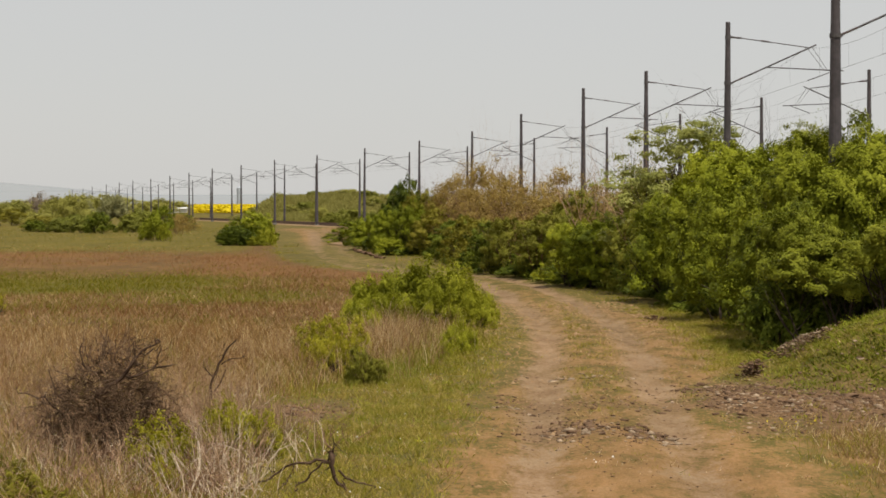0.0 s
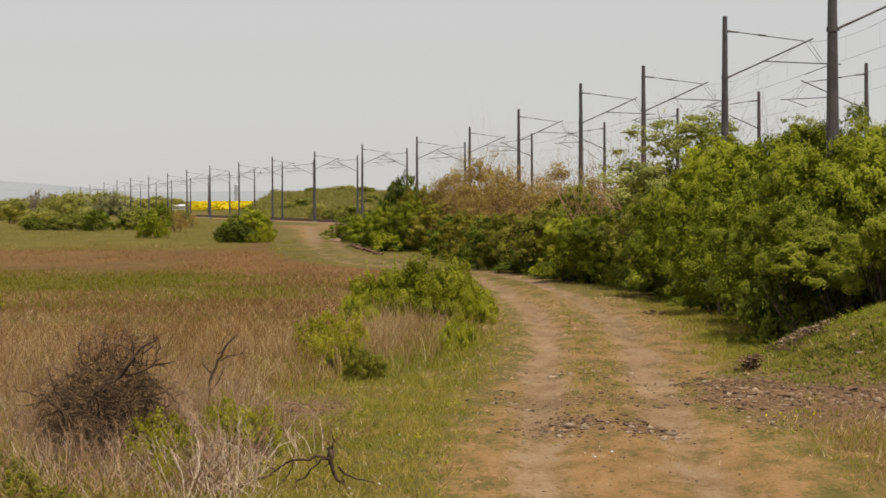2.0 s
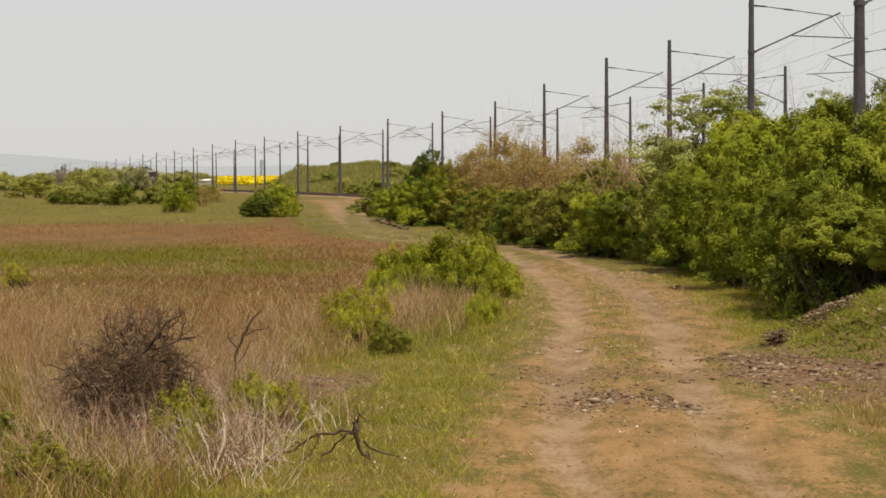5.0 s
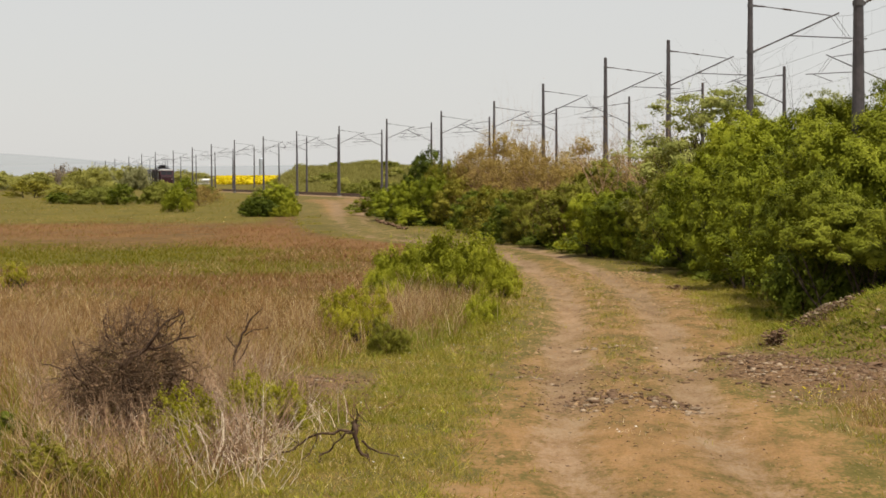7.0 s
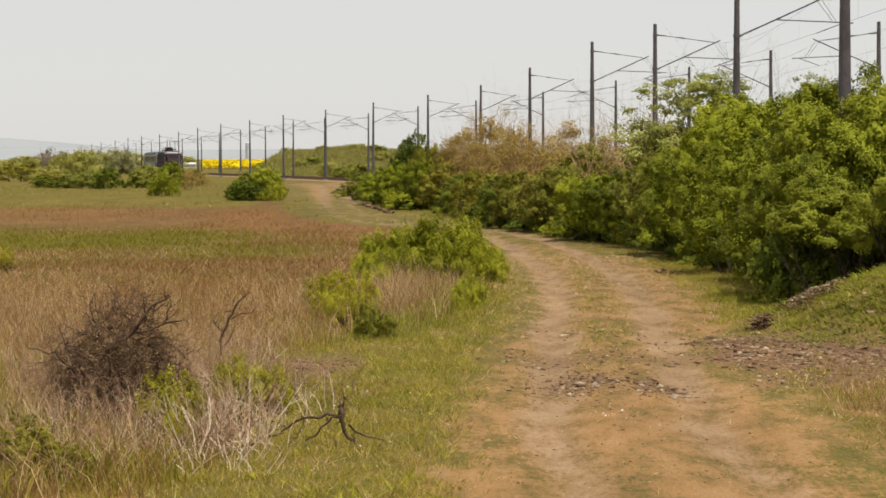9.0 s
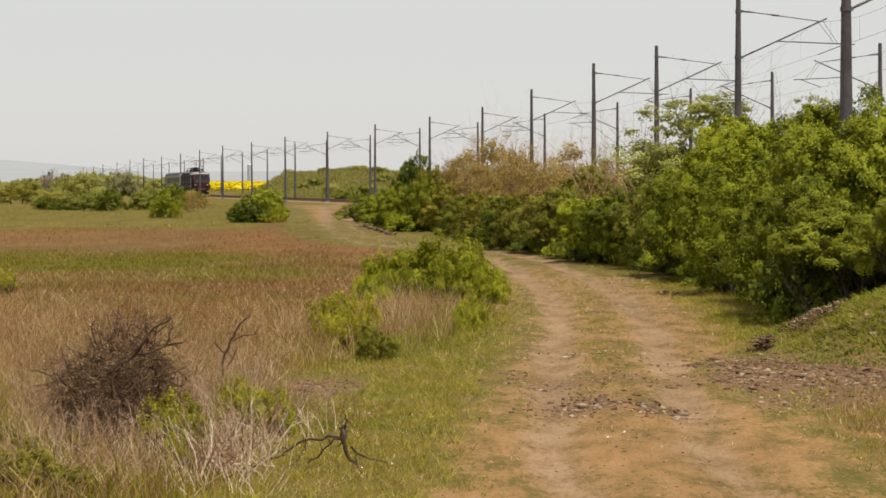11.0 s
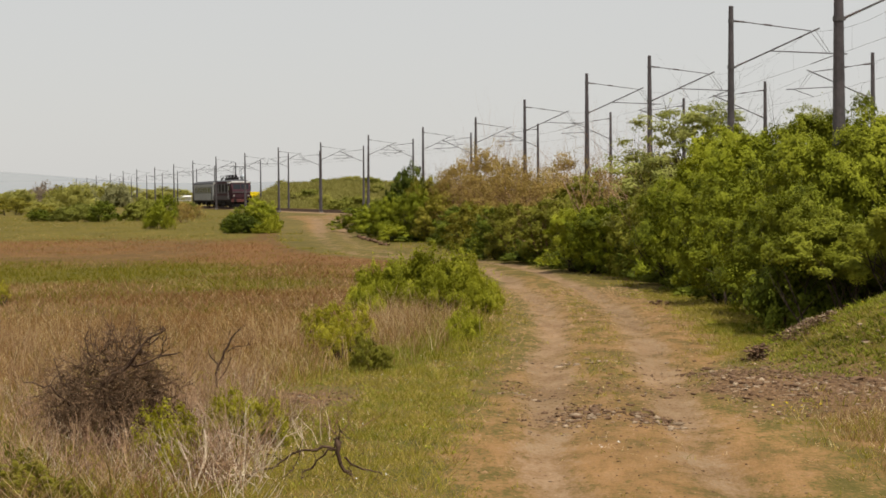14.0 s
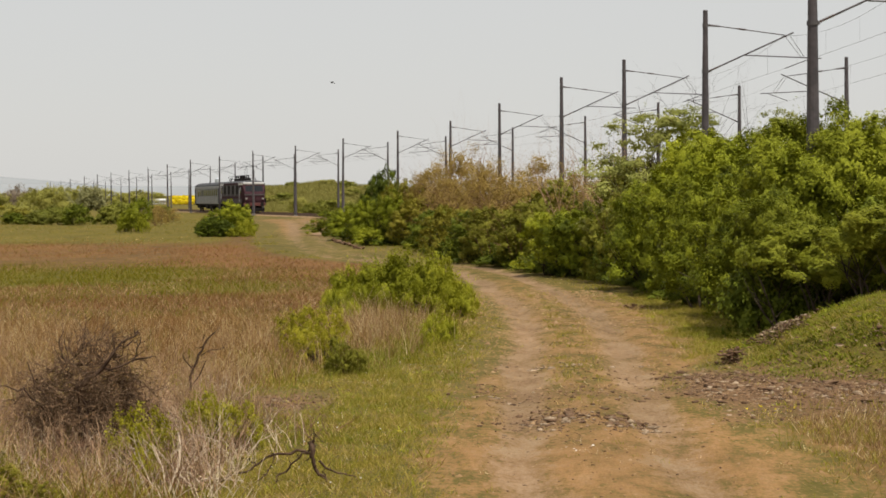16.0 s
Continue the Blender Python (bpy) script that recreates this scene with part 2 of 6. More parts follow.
def array_mesh(name, verts, faces, mat):
    """A mesh from arrays: verts (n, 3), faces (m, 3 or 4)."""
    me = bpy.data.meshes.new(name)
    size = faces.shape[1]
    me.vertices.add(len(verts))
    me.vertices.foreach_set("co", np.asarray(verts, np.float32).ravel())
    me.loops.add(faces.size)
    me.loops.foreach_set("vertex_index", faces.astype(np.int32).ravel())
    me.polygons.add(len(faces))
    me.polygons.foreach_set("loop_start", np.arange(0, faces.size, size, dtype=np.int32))
    me.update(calc_edges=True)
    me.validate()
    me.materials.append(mat)
    return me


def box(bm, x0, x1, y0, y1, z0, z1, bevel=0.0):
    made = bmesh.ops.create_cube(bm, size=1.0)["verts"]
    for v in made:
        v.co = Vector(((x0 + x1) / 2 + v.co.x * (x1 - x0), (y0 + y1) / 2 + v.co.y * (y1 - y0), (z0 + z1) / 2 + v.co.z * (z1 - z0)))
    if bevel:
        edges = list({e for v in made for e in v.link_edges})
        bmesh.ops.bevel(bm, geom=edges, offset=bevel, segments=2, affect="EDGES", profile=0.5)


def rod(bm, a, b, r0, r1=None, sides=8):
    a, b = Vector(a), Vector(b)
    m = Matrix.Translation((a + b) / 2) @ (b - a).to_track_quat("Z", "Y").to_matrix().to_4x4()
    bmesh.ops.create_cone(bm, cap_ends=True, segments=sides, radius1=r0, radius2=r0 if r1 is None else r1, depth=(b - a).length, matrix=m)


def shaped(draw, *args):
    bm = bmesh.new()
    draw(bm, *args)
    return bm


def tubes(paths, sides=3):
    """Tapered tubes along paths: each a list of (point, radius). Returns verts and quads."""
    vs, fs, start = [], [], 0
    ring = np.linspace(0, 2 * np.pi, sides, endpoint=False)
    for path in paths:
        pts = np.array([p for p, _ in path], float)
        rad = np.array([r for _, r in path], float)
        d = np.gradient(pts, axis=0)
        d /= np.linalg.norm(d, axis=1)[:, None] + 1e-9
        u = np.cross(d, (0.31, 0.52, 0.79))
        u /= np.linalg.norm(u, axis=1)[:, None] + 1e-9
        w = np.cross(d, u)
        for k in range(len(pts)):
            vs.append(pts[k] + rad[k] * (np.cos(ring)[:, None] * u[k] + np.sin(ring)[:, None] * w[k]))
        for k in range(len(pts) - 1):
            for s in range(sides):
                a, b = start + k * sides + s, start + k * sides + (s + 1) % sides
                fs.append((a, b, b + sides, a + sides))
        start += len(pts) * sides
    return np.concatenate(vs), np.array(fs)


def branching(rng, base, direction, length, radius, levels, spread=0.6, droop=0.0, kids=3, wobble=0.25):
    """Paths of a branch and its side twigs."""
    out, n = [], 5 if levels else 3
    p, d = np.array(base, float), np.array(direction, float)
    d /= np.linalg.norm(d)
    path, nodes = [(p.copy(), radius)], []
    for k in range(n):
        d = d + rng.normal(0, wobble, 3) * 0.5 + np.array((0, 0, -droop))
        d /= np.linalg.norm(d)
        p = p + d * length / n
        path.append((p.copy(), radius * (1 - 0.75 * (k + 1) / n)))
        nodes.append((p.copy(), d.copy(), radius * (1 - 0.75 * (k + 1) / n)))
    out.append(path)
    if levels > 0:
        for k in range(kids):
            q, e, r = nodes[rng.integers(1, n)]
            e = e + rng.normal(0, spread, 3)
            out += branching(rng, q, e, length * rng.uniform(0.4, 0.7), r * 0.75, levels - 1, spread, droop, kids, wobble)
    return out


def leaf_quads(rng, centres, size, aspect=0.6, upward=0.5, outward=None):
    """A small pointed leaf at each centre; outward: the way out of its clump."""
    n = len(centres)
    nrm = rng.normal(size=(n, 3))
    if outward is None:
        nrm[:, 2] = np.abs(nrm[:, 2]) + upward
    else:
        nrm = nrm * 0.28 + outward * 0.8 + np.array((0, 0, 0.35))
    nrm /= np.linalg.norm(nrm, axis=1)[:, None]
    u = np.cross(nrm, rng.normal(size=(n, 3)))
    u /= np.linalg.norm(u, axis=1)[:, None] + 1e-9
    w = np.cross(nrm, u)
    s = size * rng.uniform(0.6, 1.35, n)[:, None]
    v = np.stack([centres - u * s * 0.4 - w * s * aspect * 0.5, centres - u * s * 0.4 + w * s * aspect * 0.5, centres + u * s * 0.6], 1)
    return v.reshape(-1, 3), np.arange(3 * n).reshape(n, 3)


# ---- lie of the land ----
def smooth(a, b, x):
    t = np.clip((np.asarray(x, float) - a) / (b - a), 0, 1)
    return t * t * (3 - 2 * t)


def mast_line(y):
    """x of the near row of masts; the railway bends to the left as it recedes."""
    u = np.clip((np.asarray(y, float) - 70.5) / 108, 0, 1)
    return 8.63 - 0.24 * (108 * (u ** 3 - u ** 4 / 2) + np.maximum(np.asarray(y, float) - 178.5, 0))


def heading(y):
    """The railway's turn to the left, in radians."""
    return math.atan(0.24 * float(smooth(70.5, 178.5, y)))


ROAD_Y = (0, 20, 25, 31, 45, 54, 64, 71, 77, 82, 86, 90, 96, 112, 142, 180, 212, 225, 300)
ROAD_X = (1.7, 1.9, 1.97, 2.36, 3.15, 3.3, 2.96, 2.6, 2.1, 0.9, -0.6, -2.4, -4.1, -6.0, -7.9, -10.5, -13.4, -13.4, -2.0)


def road_x(y):
    y = np.asarray(y, float)
    return sum(np.interp(y + d, ROAD_Y, ROAD_X) for d in (-4, -2, 0, 2, 4)) / 5


def wavy(x, y, scale, seed=0.0):
    return (np.sin(x * scale + 1.7 * seed + 1.3 * np.sin(y * scale * 0.7 + seed)) + np.sin(y * scale * 1.3 + seed * 2.1 + 1.1 * np.sin(x * scale * 0.6))) / 2


def ground_z(x, y):
    x, y = np.asarray(x, float), np.asarray(y, float)
    z = np.interp(y, (0, 60, 80, 106, 121, 153, 221, 500, 600, 1000, 2500, 4600), (0, 0, 0.1, 0.3, 0.42, 0.6, 0.78, 0.8, 1.05, 3.3, 12, 19))
    bed = 0.84 + 0 * y
    side = x - (mast_line(y) + 4.2)
    on_bed = smooth(-5.6, -3.6, side) * (1 - smooth(3.8, 9.0, side)) * (1 - smooth(900, 1100, y))
    z = z * (1 - on_bed) + np.maximum(z, bed) * on_bed
    bank = 1.25 * smooth(4.6, 8.8, x + 0.2 * wavy(x, y, 0.8, 1.0)) * smooth(30.8, 34.2, y) * (1 - smooth(35.3, 40, y))
    z = np.maximum(z, bank * (1 - smooth(80, 110, y)))
    rise = 0.7 * np.exp(-((x + 26) / 6.0) ** 2) + 0.9 * np.exp(-((x + 16) / 7.0) ** 2) + 0.75 * np.exp(-((x + 5) / 7.0) ** 2)
    z = z + 4.3 * rise * np.exp(-((y - 335) / 22) ** 2) * smooth(3, 9, x - mast_line(y) - 4.2)
    off = x - road_x(y)
    near = 1 - smooth(110, 180, y)
    z = z - 0.075 * near * np.exp(-((np.abs(off) - 0.87) / 0.3) ** 2) + 0.03 * near * np.exp(-(off / 0.45) ** 2)
    z = z + near * (0.004 * wavy(x, y, 1.9, 0.4) + 0.002 * wavy(x, y, 5.3, 1.4) + 0.002 * wavy(x, y, 11.0, 2.7))
    return z


def gz(x, y):
    return float(ground_z(x, y))


def verge(y):
    """How far left of the road the tall dry grass begins."""
    return np.interp(y, (0, 20, 25, 28, 31, 34, 45, 55, 75, 110, 170, 300), (4.6, 4.5, 4.35, 4.75, 4.7, 4.1, 3.4, 2.4, 1.7, 3.0, 4.0, 5.0))


def green_strip(x, y):
    """A damp green strip that crosses the meadow."""
    w = y + 3.0 * wavy(x, y * 0.3, 0.5, 2.2)
    far = smooth(61, 66, w) * (1 - smooth(78, 90, w)) * (1 - smooth(-10.5, -6.5, x + 1.5 * wavy(x, y, 0.3, 0.7)))
    return np.maximum(far, 0.75 * smooth(61, 65, w) * (1 - smooth(67, 72, w)) * (1 - smooth(-5.5, -2.5, x)))


def russet_zone(x, y):
    w = y + 6.0 * wavy(x, y * 0.3, 0.4, 0.9)
    return (smooth(88, 98, w) * (1 - smooth(104, 126, w)) * (1 - 0.6 * smooth(-10, -5, x)) + 1.1 * smooth(70, 77, w) * (1 - smooth(104, 116, w)) * smooth(-13, -9, x)) * (0.75 + 0.3 * wavy(x, y, 0.22, 4.0))


def bare_earth(x, y):
    """Churned bare ground with rubble at the roadside."""
    off = x - road_x(y)
    strip = smooth(-2.2, -1.2, off) * (1 - smooth(5.8, 8, off)) * smooth(27.8, 29.2, y + 0.6 * wavy(x, y, 1.3)) * (1 - smooth(30.5, 32.5, y + wavy(x, y, 1.1))) * (0.6 + 0.4 * smooth(1.2, 2.4, off))
    patch = smooth(1.2, 2.0, off) * (1 - smooth(6, 8, off)) * smooth(24, 26.5, y + 0.7 * wavy(x, y, 0.9, 3)) * (1 - smooth(32.5, 35, y))
    blots = np.exp(-((x - 1.55) / 0.6) ** 2 - ((y - 26.2) / 1.1) ** 2) + 0.9 * np.exp(-((x - 2.55) / 0.3) ** 2 - ((y - 25.6) / 0.8) ** 2)
    blots = blots + 1.5 * np.exp(-((x + 1.9) / 0.68) ** 2 - ((y - 28.7) / 1.7) ** 2)
    return np.clip(0.8 * strip + 0.6 * patch + 0.7 * blots, 0, 1) * (1 - smooth(5.8, 6.8, x) * smooth(30.5, 33, y))


def build_ground():
    xs = np.concatenate([np.linspace(-4600, -200, 12), np.linspace(-180, -42, 24), np.linspace(-40, -12, 60), np.linspace(-11.7, 12.3, 130),
                         np.linspace(12.8, 40, 40), np.linspace(45, 200, 20), np.linspace(300, 4600, 10)])
    ys = np.concatenate([np.linspace(-400, 8, 12), np.linspace(10, 18, 12), np.arange(18.5, 80, 0.3), np.arange(80, 180, 0.8), np.linspace(182, 520, 80), np.linspace(540, 4700, 60)])
    gx, gy = np.meshgrid(xs, ys)
    z = ground_z(gx, gy)
    v = np.stack([gx, gy, z], -1).reshape(-1, 3)
    w = len(xs)
    i = (np.arange(len(ys) - 1)[:, None] * w + np.arange(w - 1)[None, :]).ravel()
    me = array_mesh("ground", v, np.stack([i, i + 1, i + w + 1, i + w], 1), GROUND)
    x, y = v[:, 0], v[:, 1]
    off = x - road_x(y)
    left = -off - verge(y)
    zones = {
        "dry": smooth(-0.3, 0.4, left) * (1 - smooth(150, 190, y)) + 0.85 * smooth(1.8, 3.0, off) * (1 - smooth(29, 32, y)) + 0.42 * np.exp(-(off / 0.55) ** 2) * smooth(24, 28, y) * (1 - smooth(48, 60, y)),
        "red": 0.9 * smooth(0, 1.5, left) * russet_zone(x, y),
        "field": smooth(0.5, 2.5, left) * (green_strip(x, y) + smooth(108, 122, y)),
        "soil": (1 - smooth(0.9, 2.4, np.abs(off + 0.1 - 0.8 * smooth(0, 1, off) * smooth(32, 36, y) * (1 - smooth(52, 62, y))) * (1 + 0.45 * smooth(0, -0.6, off) * smooth(32, 37, y) * (1 - smooth(75, 85, y))) * (1 + 0.6 * smooth(50, 90, y) - 0.65 * smooth(112, 135, y) - 0.4 * smooth(165, 195, y)))) * (1 - smooth(205, 214, y)) * (0.7 - 0.52 * smooth(60, 90, y) + 0.5 * smooth(112, 140, y) + 0.15 * smooth(140, 165, y)) * (1 - 0.75 * np.exp(-(off / 0.5) ** 2) * smooth(25, 30, y) * (0.6 + 0.4 * wavy(x, y, 0.5, 2.0))),
        "near_soil": (1 - smooth(24, 29, y + wavy(x, y, 0.8, 1.0))) * smooth(-2.9, -1.7, off) * (1 - smooth(0.8, 3.8, off)) * (0.6 + 0.25 * wavy(x, y, 0.9, 6.0)),
        "worn": (1 - smooth(0.08, 0.62, np.abs(np.abs(off + 0.12 * wavy(x, y, 0.7, 3.1)) - 0.87) * (1 - 0.3 * smooth(80, 110, y)))) * (0.95 + 0.25 * wavy(x, y, 0.8, 5.0)) * (0.7 + 0.3 * smooth(23, 28, y)) * (1 - smooth(190, 213, y)) * (1 - 0.72 * smooth(82, 100, y) + 0.3 * smooth(115, 140, y)) + 0.2 * (1 - smooth(0.5, 1.3, np.abs(off))) * smooth(60, 85, y) * (1 - smooth(190, 213, y)),
        "waste": bare_earth(x, y),
    }
    for name, value in zones.items():
        a = me.attributes.new(name, "FLOAT", "POINT")
        a.data.foreach_set("value", np.clip(value, 0, 1).astype(np.float32))
    me.polygons.foreach_set("use_smooth", np.ones(len(me.polygons), bool))
    return tagged(new("ground", me), "earth track, rough turf and dry meadow reaching to the horizon", "ground", kind="structure")


build_ground()


# ---- railway ----
def track_centre(y, which):
    h = heading(y)
    return float(mast_line(y)) + (2.35 if which == 0 else 6.05) / math.cos(h)


def build_track(which):
    ys = np.concatenate([np.arange(-60, 220, 6.0), np.arange(220, 1000, 15.0)])
    bed = tagged(new("railway_track", None), "railway track on a low grey ballast bed", "track", "railway tracks", "structure")
    for name, mat, prof in (("ballast", BALLAST, [(-1.8, 0.78), (-1.35, 0.94), (1.35, 0.94), (1.8, 0.78)]),
                            ("rail", RAIL, [(-0.79, 0.9), (-0.79, 1.06), (-0.71, 1.06), (-0.71, 0.9)]),
                            ("rail", RAIL, [(0.71, 0.9), (0.71, 1.06), (0.79, 1.06), (0.79, 0.9)])):
        vs, fs = [], []
        for k, y in enumerate(ys):
            h = heading(y)
            for dx, z in prof:
                lift = max(0.0, gz(track_centre(y, which), y) - 0.84)
                vs.append((track_centre(y, which) + dx * math.cos(h), y + dx * math.sin(h), z + lift))
            if k:
                for j in range(3):
                    a = (k - 1) * 4 + j
                    fs.append((a, a + 1, a + 5, a + 4))
        me = array_mesh(name, np.array(vs), np.array(fs), mat)
        new(name, me).parent = bed


build_track(0)
build_track(1)

MASTS_NEAR = [(8.55, 45.6), (8.55, 63.1), (8.3, 85.5), (6.56, 97.9), (4.65, 124.5), (2.07, 152.7), (-1.99, 174.3), (-7.39, 195.9), (-13.36, 221.6),
              (-19.67, 244.8), (-26.48, 274.7), (-32.87, 298.0), (-40.25, 332.0), (-47.97, 367.7), (-56.27, 403.4), (-63.49, 428.3), (-70.8, 457.3),
              (-80.84, 502.1), (-93.21, 556.1), (-104.16, 605.1), (-113.96, 643.2)]
MASTS_FAR = [(17.26, 84.7), (16.18, 106.2), (14.11, 124.5), (11.37, 145.2), (7.3, 167.7), (2.24, 190.9), (-3.4, 210.0), (-9.54, 239.0), (-16.02, 263.9),
              (-21.08, 278.1), (-29.05, 326.2), (-35.77, 354.4), (-43.16, 388.4), (-51.21, 428.3), (-60.17, 467.3), (-70.05, 514.6), (-79.85, 556.1),
              (-94.04, 623.3), (-100.6, 643.2)]
MAST_TOP = 8.36


def build_mast(side, stout=1.0):
    """A catenary mast with its hinged bracket, which reaches out to +x (side 1) or -x (side -1). It stands at z = 0.9."""
    mast = tagged(new("catenary_mast", None), "dark weathered tapering railway mast with a bracket for the overhead wire", "catenary mast", "catenary masts")

    def post(bm):
        rod(bm, (0, 0, 1.0), (0, 0, MAST_TOP), 0.15 * stout, 0.072 * stout, 14)
        rod(bm, (0, 0, MAST_TOP), (0, 0, MAST_TOP + 0.03), 0.08 * stout, 0.06 * stout, 14)
    part("post", shaped(post), MAST_STEEL, mast)
    for z in (6.55, 7.93):
        part("clamp", shaped(lambda bm: [rod(bm, (0, 0, z - 0.05), (0, 0, z + 0.05), (0.108 if z < 7 else 0.088) * stout, None, 14), box(bm, side * 0.08, side * 0.16, -0.03, 0.03, z - 0.03, z + 0.03)]), ARM_STEEL, mast)
    part("foundation", shaped(lambda bm: box(bm, -0.22, 0.22, -0.22, 0.22, 0.2, 1.02, 0.04)), CONCRETE, mast, "pale concrete footing")
    s = side
    part("tie_rod", shaped(lambda bm: rod(bm, (0.42 * s, 0, 7.90), (2.4 * s, 0, 7.63), 0.015)), ARM_STEEL, mast)
    part("bracket_tube", shaped(lambda bm: rod(bm, (0.5 * s, 0, 6.73), (2.66 * s, 0, 7.71), 0.024)), ARM_STEEL, mast)
    part("registration_tube", shaped(lambda bm: rod(bm, (1.2 * s, 0, 7.03), (3.5 * s, 0, 6.93), 0.018)), ARM_STEEL, mast)
    part("steady_arm", shaped(lambda bm: rod(bm, (3.2 * s, 0, 6.93), (2.4 * s, 0, 6.63), 0.014)), ARM_STEEL, mast)
    part("dropper", shaped(lambda bm: rod(bm, (2.4 * s, 0, 7.6), (2.9 * s, 0, 6.95), 0.008, None, 5)), WIRE, mast)

    def insulator(bm, a, b):
        a, b = Vector(a), Vector(b)
        rod(bm, a, b, 0.02)
        for k in range(5):
            p = a.lerp(b, 0.2 + 0.15 * k)
            q = a.lerp(b, 0.26 + 0.15 * k)
            rod(bm, p, q, 0.04, 0.028)
    part("dropper", shaped(lambda bm: rod(bm, (2.55 * s, 0, 7.62), (3.0 * s, 0, 6.95), 0.008, None, 5)), WIRE, mast)
    part("insulator", shaped(insulator, (0.95 * s, 0, 7.83), (1.25 * s, 0, 7.79)), INSULATOR, mast)
    part("insulator", shaped(insulator, (0.09 * s, 0, 7.93), (0.44 * s, 0, 7.90)), INSULATOR, mast)
    part("insulator", shaped(insulator, (0.09 * s, 0, 6.55), (0.52 * s, 0, 6.74)), INSULATOR, mast)
    return mast


def place_masts():
    rng = np.random.default_rng(4)
    for side, rows in ((1, MASTS_NEAR), (-1, MASTS_FAR)):
        first = build_mast(side, 1.2 if side == 1 else 1.0)
        for k, (x, y) in enumerate(rows):
            m = pose(x, y, 0, rng.normal(0, 0.25), rng.normal(0, 0.25), math.degrees(heading(y)))
            if k == 0:
                first.matrix_basis = m
                if side == 1:
                    first = None
            elif first is None:
                first = build_mast(side)
                first.matrix_basis = m
            else:
                copy_thing(first, m)


place_masts()


def build_wires():
    """Catenary wire, contact wire and droppers from bracket to bracket."""
    for side, rows in ((1, MASTS_NEAR), (-1, MASTS_FAR)):
        ends = []
        if side == 1:
            rows = [(8.6, 18)] + rows
        else:
            rows = [(16.9, 50)] + rows
        for x, y in rows:
            h = heading(y)
            ends.append((Vector((x + side * 2.4 * math.cos(h), y + side * 2.4 * math.sin(h), 7.62)), Vector((x + side * 2.4 * math.cos(h), y + side * 2.4 * math.sin(h), 6.62))))
        paths = []
        for (m0, c0), (m1, c1) in zip(ends[:15], ends[1:16]):
            upper = []
            for k in range(9):
                t = k / 8
                p = m0.lerp(m1, t)
                p.z -= 0.4 * 4 * t * (1 - t)
                upper.append((p, 0.005))
                if 0 < k < 8 and k % 2:
                    paths.append([(p, 0.0022), (c0.lerp(c1, t), 0.0022)])
            paths.append(upper)
            paths.append([(c0, 0.0055), (c1, 0.0055)])
        v, f = tubes(paths, 4)
        tagged(new("overhead_wire", array_mesh("overhead_wire", v, f, WIRE)), "thin grey overhead wires with droppers along the track", "overhead wire", kind="structure")


build_wires()


# ---- train ----
def paint(name, colour, rough=0.85, dirt=0.5):
    return surface(name, tuple(c * (1 - dirt * 0.5) for c in colour), colour, 0.6, rough, 0.0, 6, 0.1)


MAROON = paint("loco_maroon_paint", (0.065, 0.03, 0.036))
GREYRED = paint("loco_grey_paint", (0.10, 0.083, 0.086))
CREAM = paint("loco_pale_paint", (0.55, 0.53, 0.52), 0.4, 0.25)
PALE_PANEL = paint("loco_pale_panel", (0.15, 0.14, 0.14))
COACH_GREY = paint("coach_grey_paint", (0.33, 0.33, 0.32))
ROOF = paint("roof_grey_paint", (0.085, 0.085, 0.09), 0.85)
UNDER = paint("underframe_black", (0.022, 0.019, 0.018), 0.85)
RED = paint("buffer_beam_red", (0.12, 0.035, 0.03), 0.6)
LAMP_GLASS = paint("lamp_glass", (0.30, 0.28, 0.25), 0.2, 0.1)
gm, gn, gl, gb = material("dark_window_glass", 0.07)
gb.inputs["Base Color"].default_value = (0.015, 0.017, 0.02, 1)
gb.inputs["Specular IOR Level"].default_value = 0.22
GLASS = gm
RAIL_TOP = 1.06


def prism(bm, outline, x0, x1):
    """An outline in y and z, drawn out from x0 to x1."""
    a = [bm.verts.new((x0, y, z)) for y, z in outline]
    b = [bm.verts.new((x1, y, z)) for y, z in outline]
    n = len(outline)
    bm.faces.new(a)
    bm.faces.new(b[::-1])
    for k in range(n):
        bm.faces.new((a[k], b[k], b[(k + 1) % n], a[(k + 1) % n]))
    bmesh.ops.recalc_face_normals(bm, faces=bm.faces)


def vault(bm, half, y0, y1, z0, rise, inset=0.0):
    """A curved roof of half-width half, from y0 to y1."""
    n = 10
    rows = []
    for y, k in ((y0, inset), (y0 + 0.5, 0.0), (y1 - 0.5, 0.0), (y1, inset)):
        row = []
        for i in range(n + 1):
            a = math.pi * i / n
            row.append(bm.verts.new((-half * math.cos(a), y, z0 + (rise - k) * math.sin(a) ** 0.8)))
        rows.append(row)
    for r0, r1 in zip(rows, rows[1:]):
        for i in range(n):
            bm.faces.new((r0[i], r0[i + 1], r1[i + 1], r1[i]))
    bm.faces.new(rows[0])
    bm.faces.new(rows[-1][::-1])
    bmesh.ops.recalc_face_normals(bm, faces=bm.faces)


def bogie(thing, y, axles, name="bogie"):
    b = part(name, shaped(lambda bm: [box(bm, sx - 0.09, sx + 0.09, y - axles[-1] - 0.7, y + axles[-1] + 0.7, 0.5, 0.92, 0.05) for sx in (-1.05, 1.05)]
                          + [box(bm, -1.0, 1.0, y - 0.3, y + 0.3, 0.55, 0.95)]), UNDER, thing)
    for a in sorted({-axles[-1], axles[0], axles[-1]}):
        for sx in (-0.75, 0.75):
            part("wheel", shaped(lambda bm: rod(bm, (sx - 0.07, y + a, 0.52), (sx + 0.07, y + a, 0.52), 0.52, None, 20)), UNDER, b)


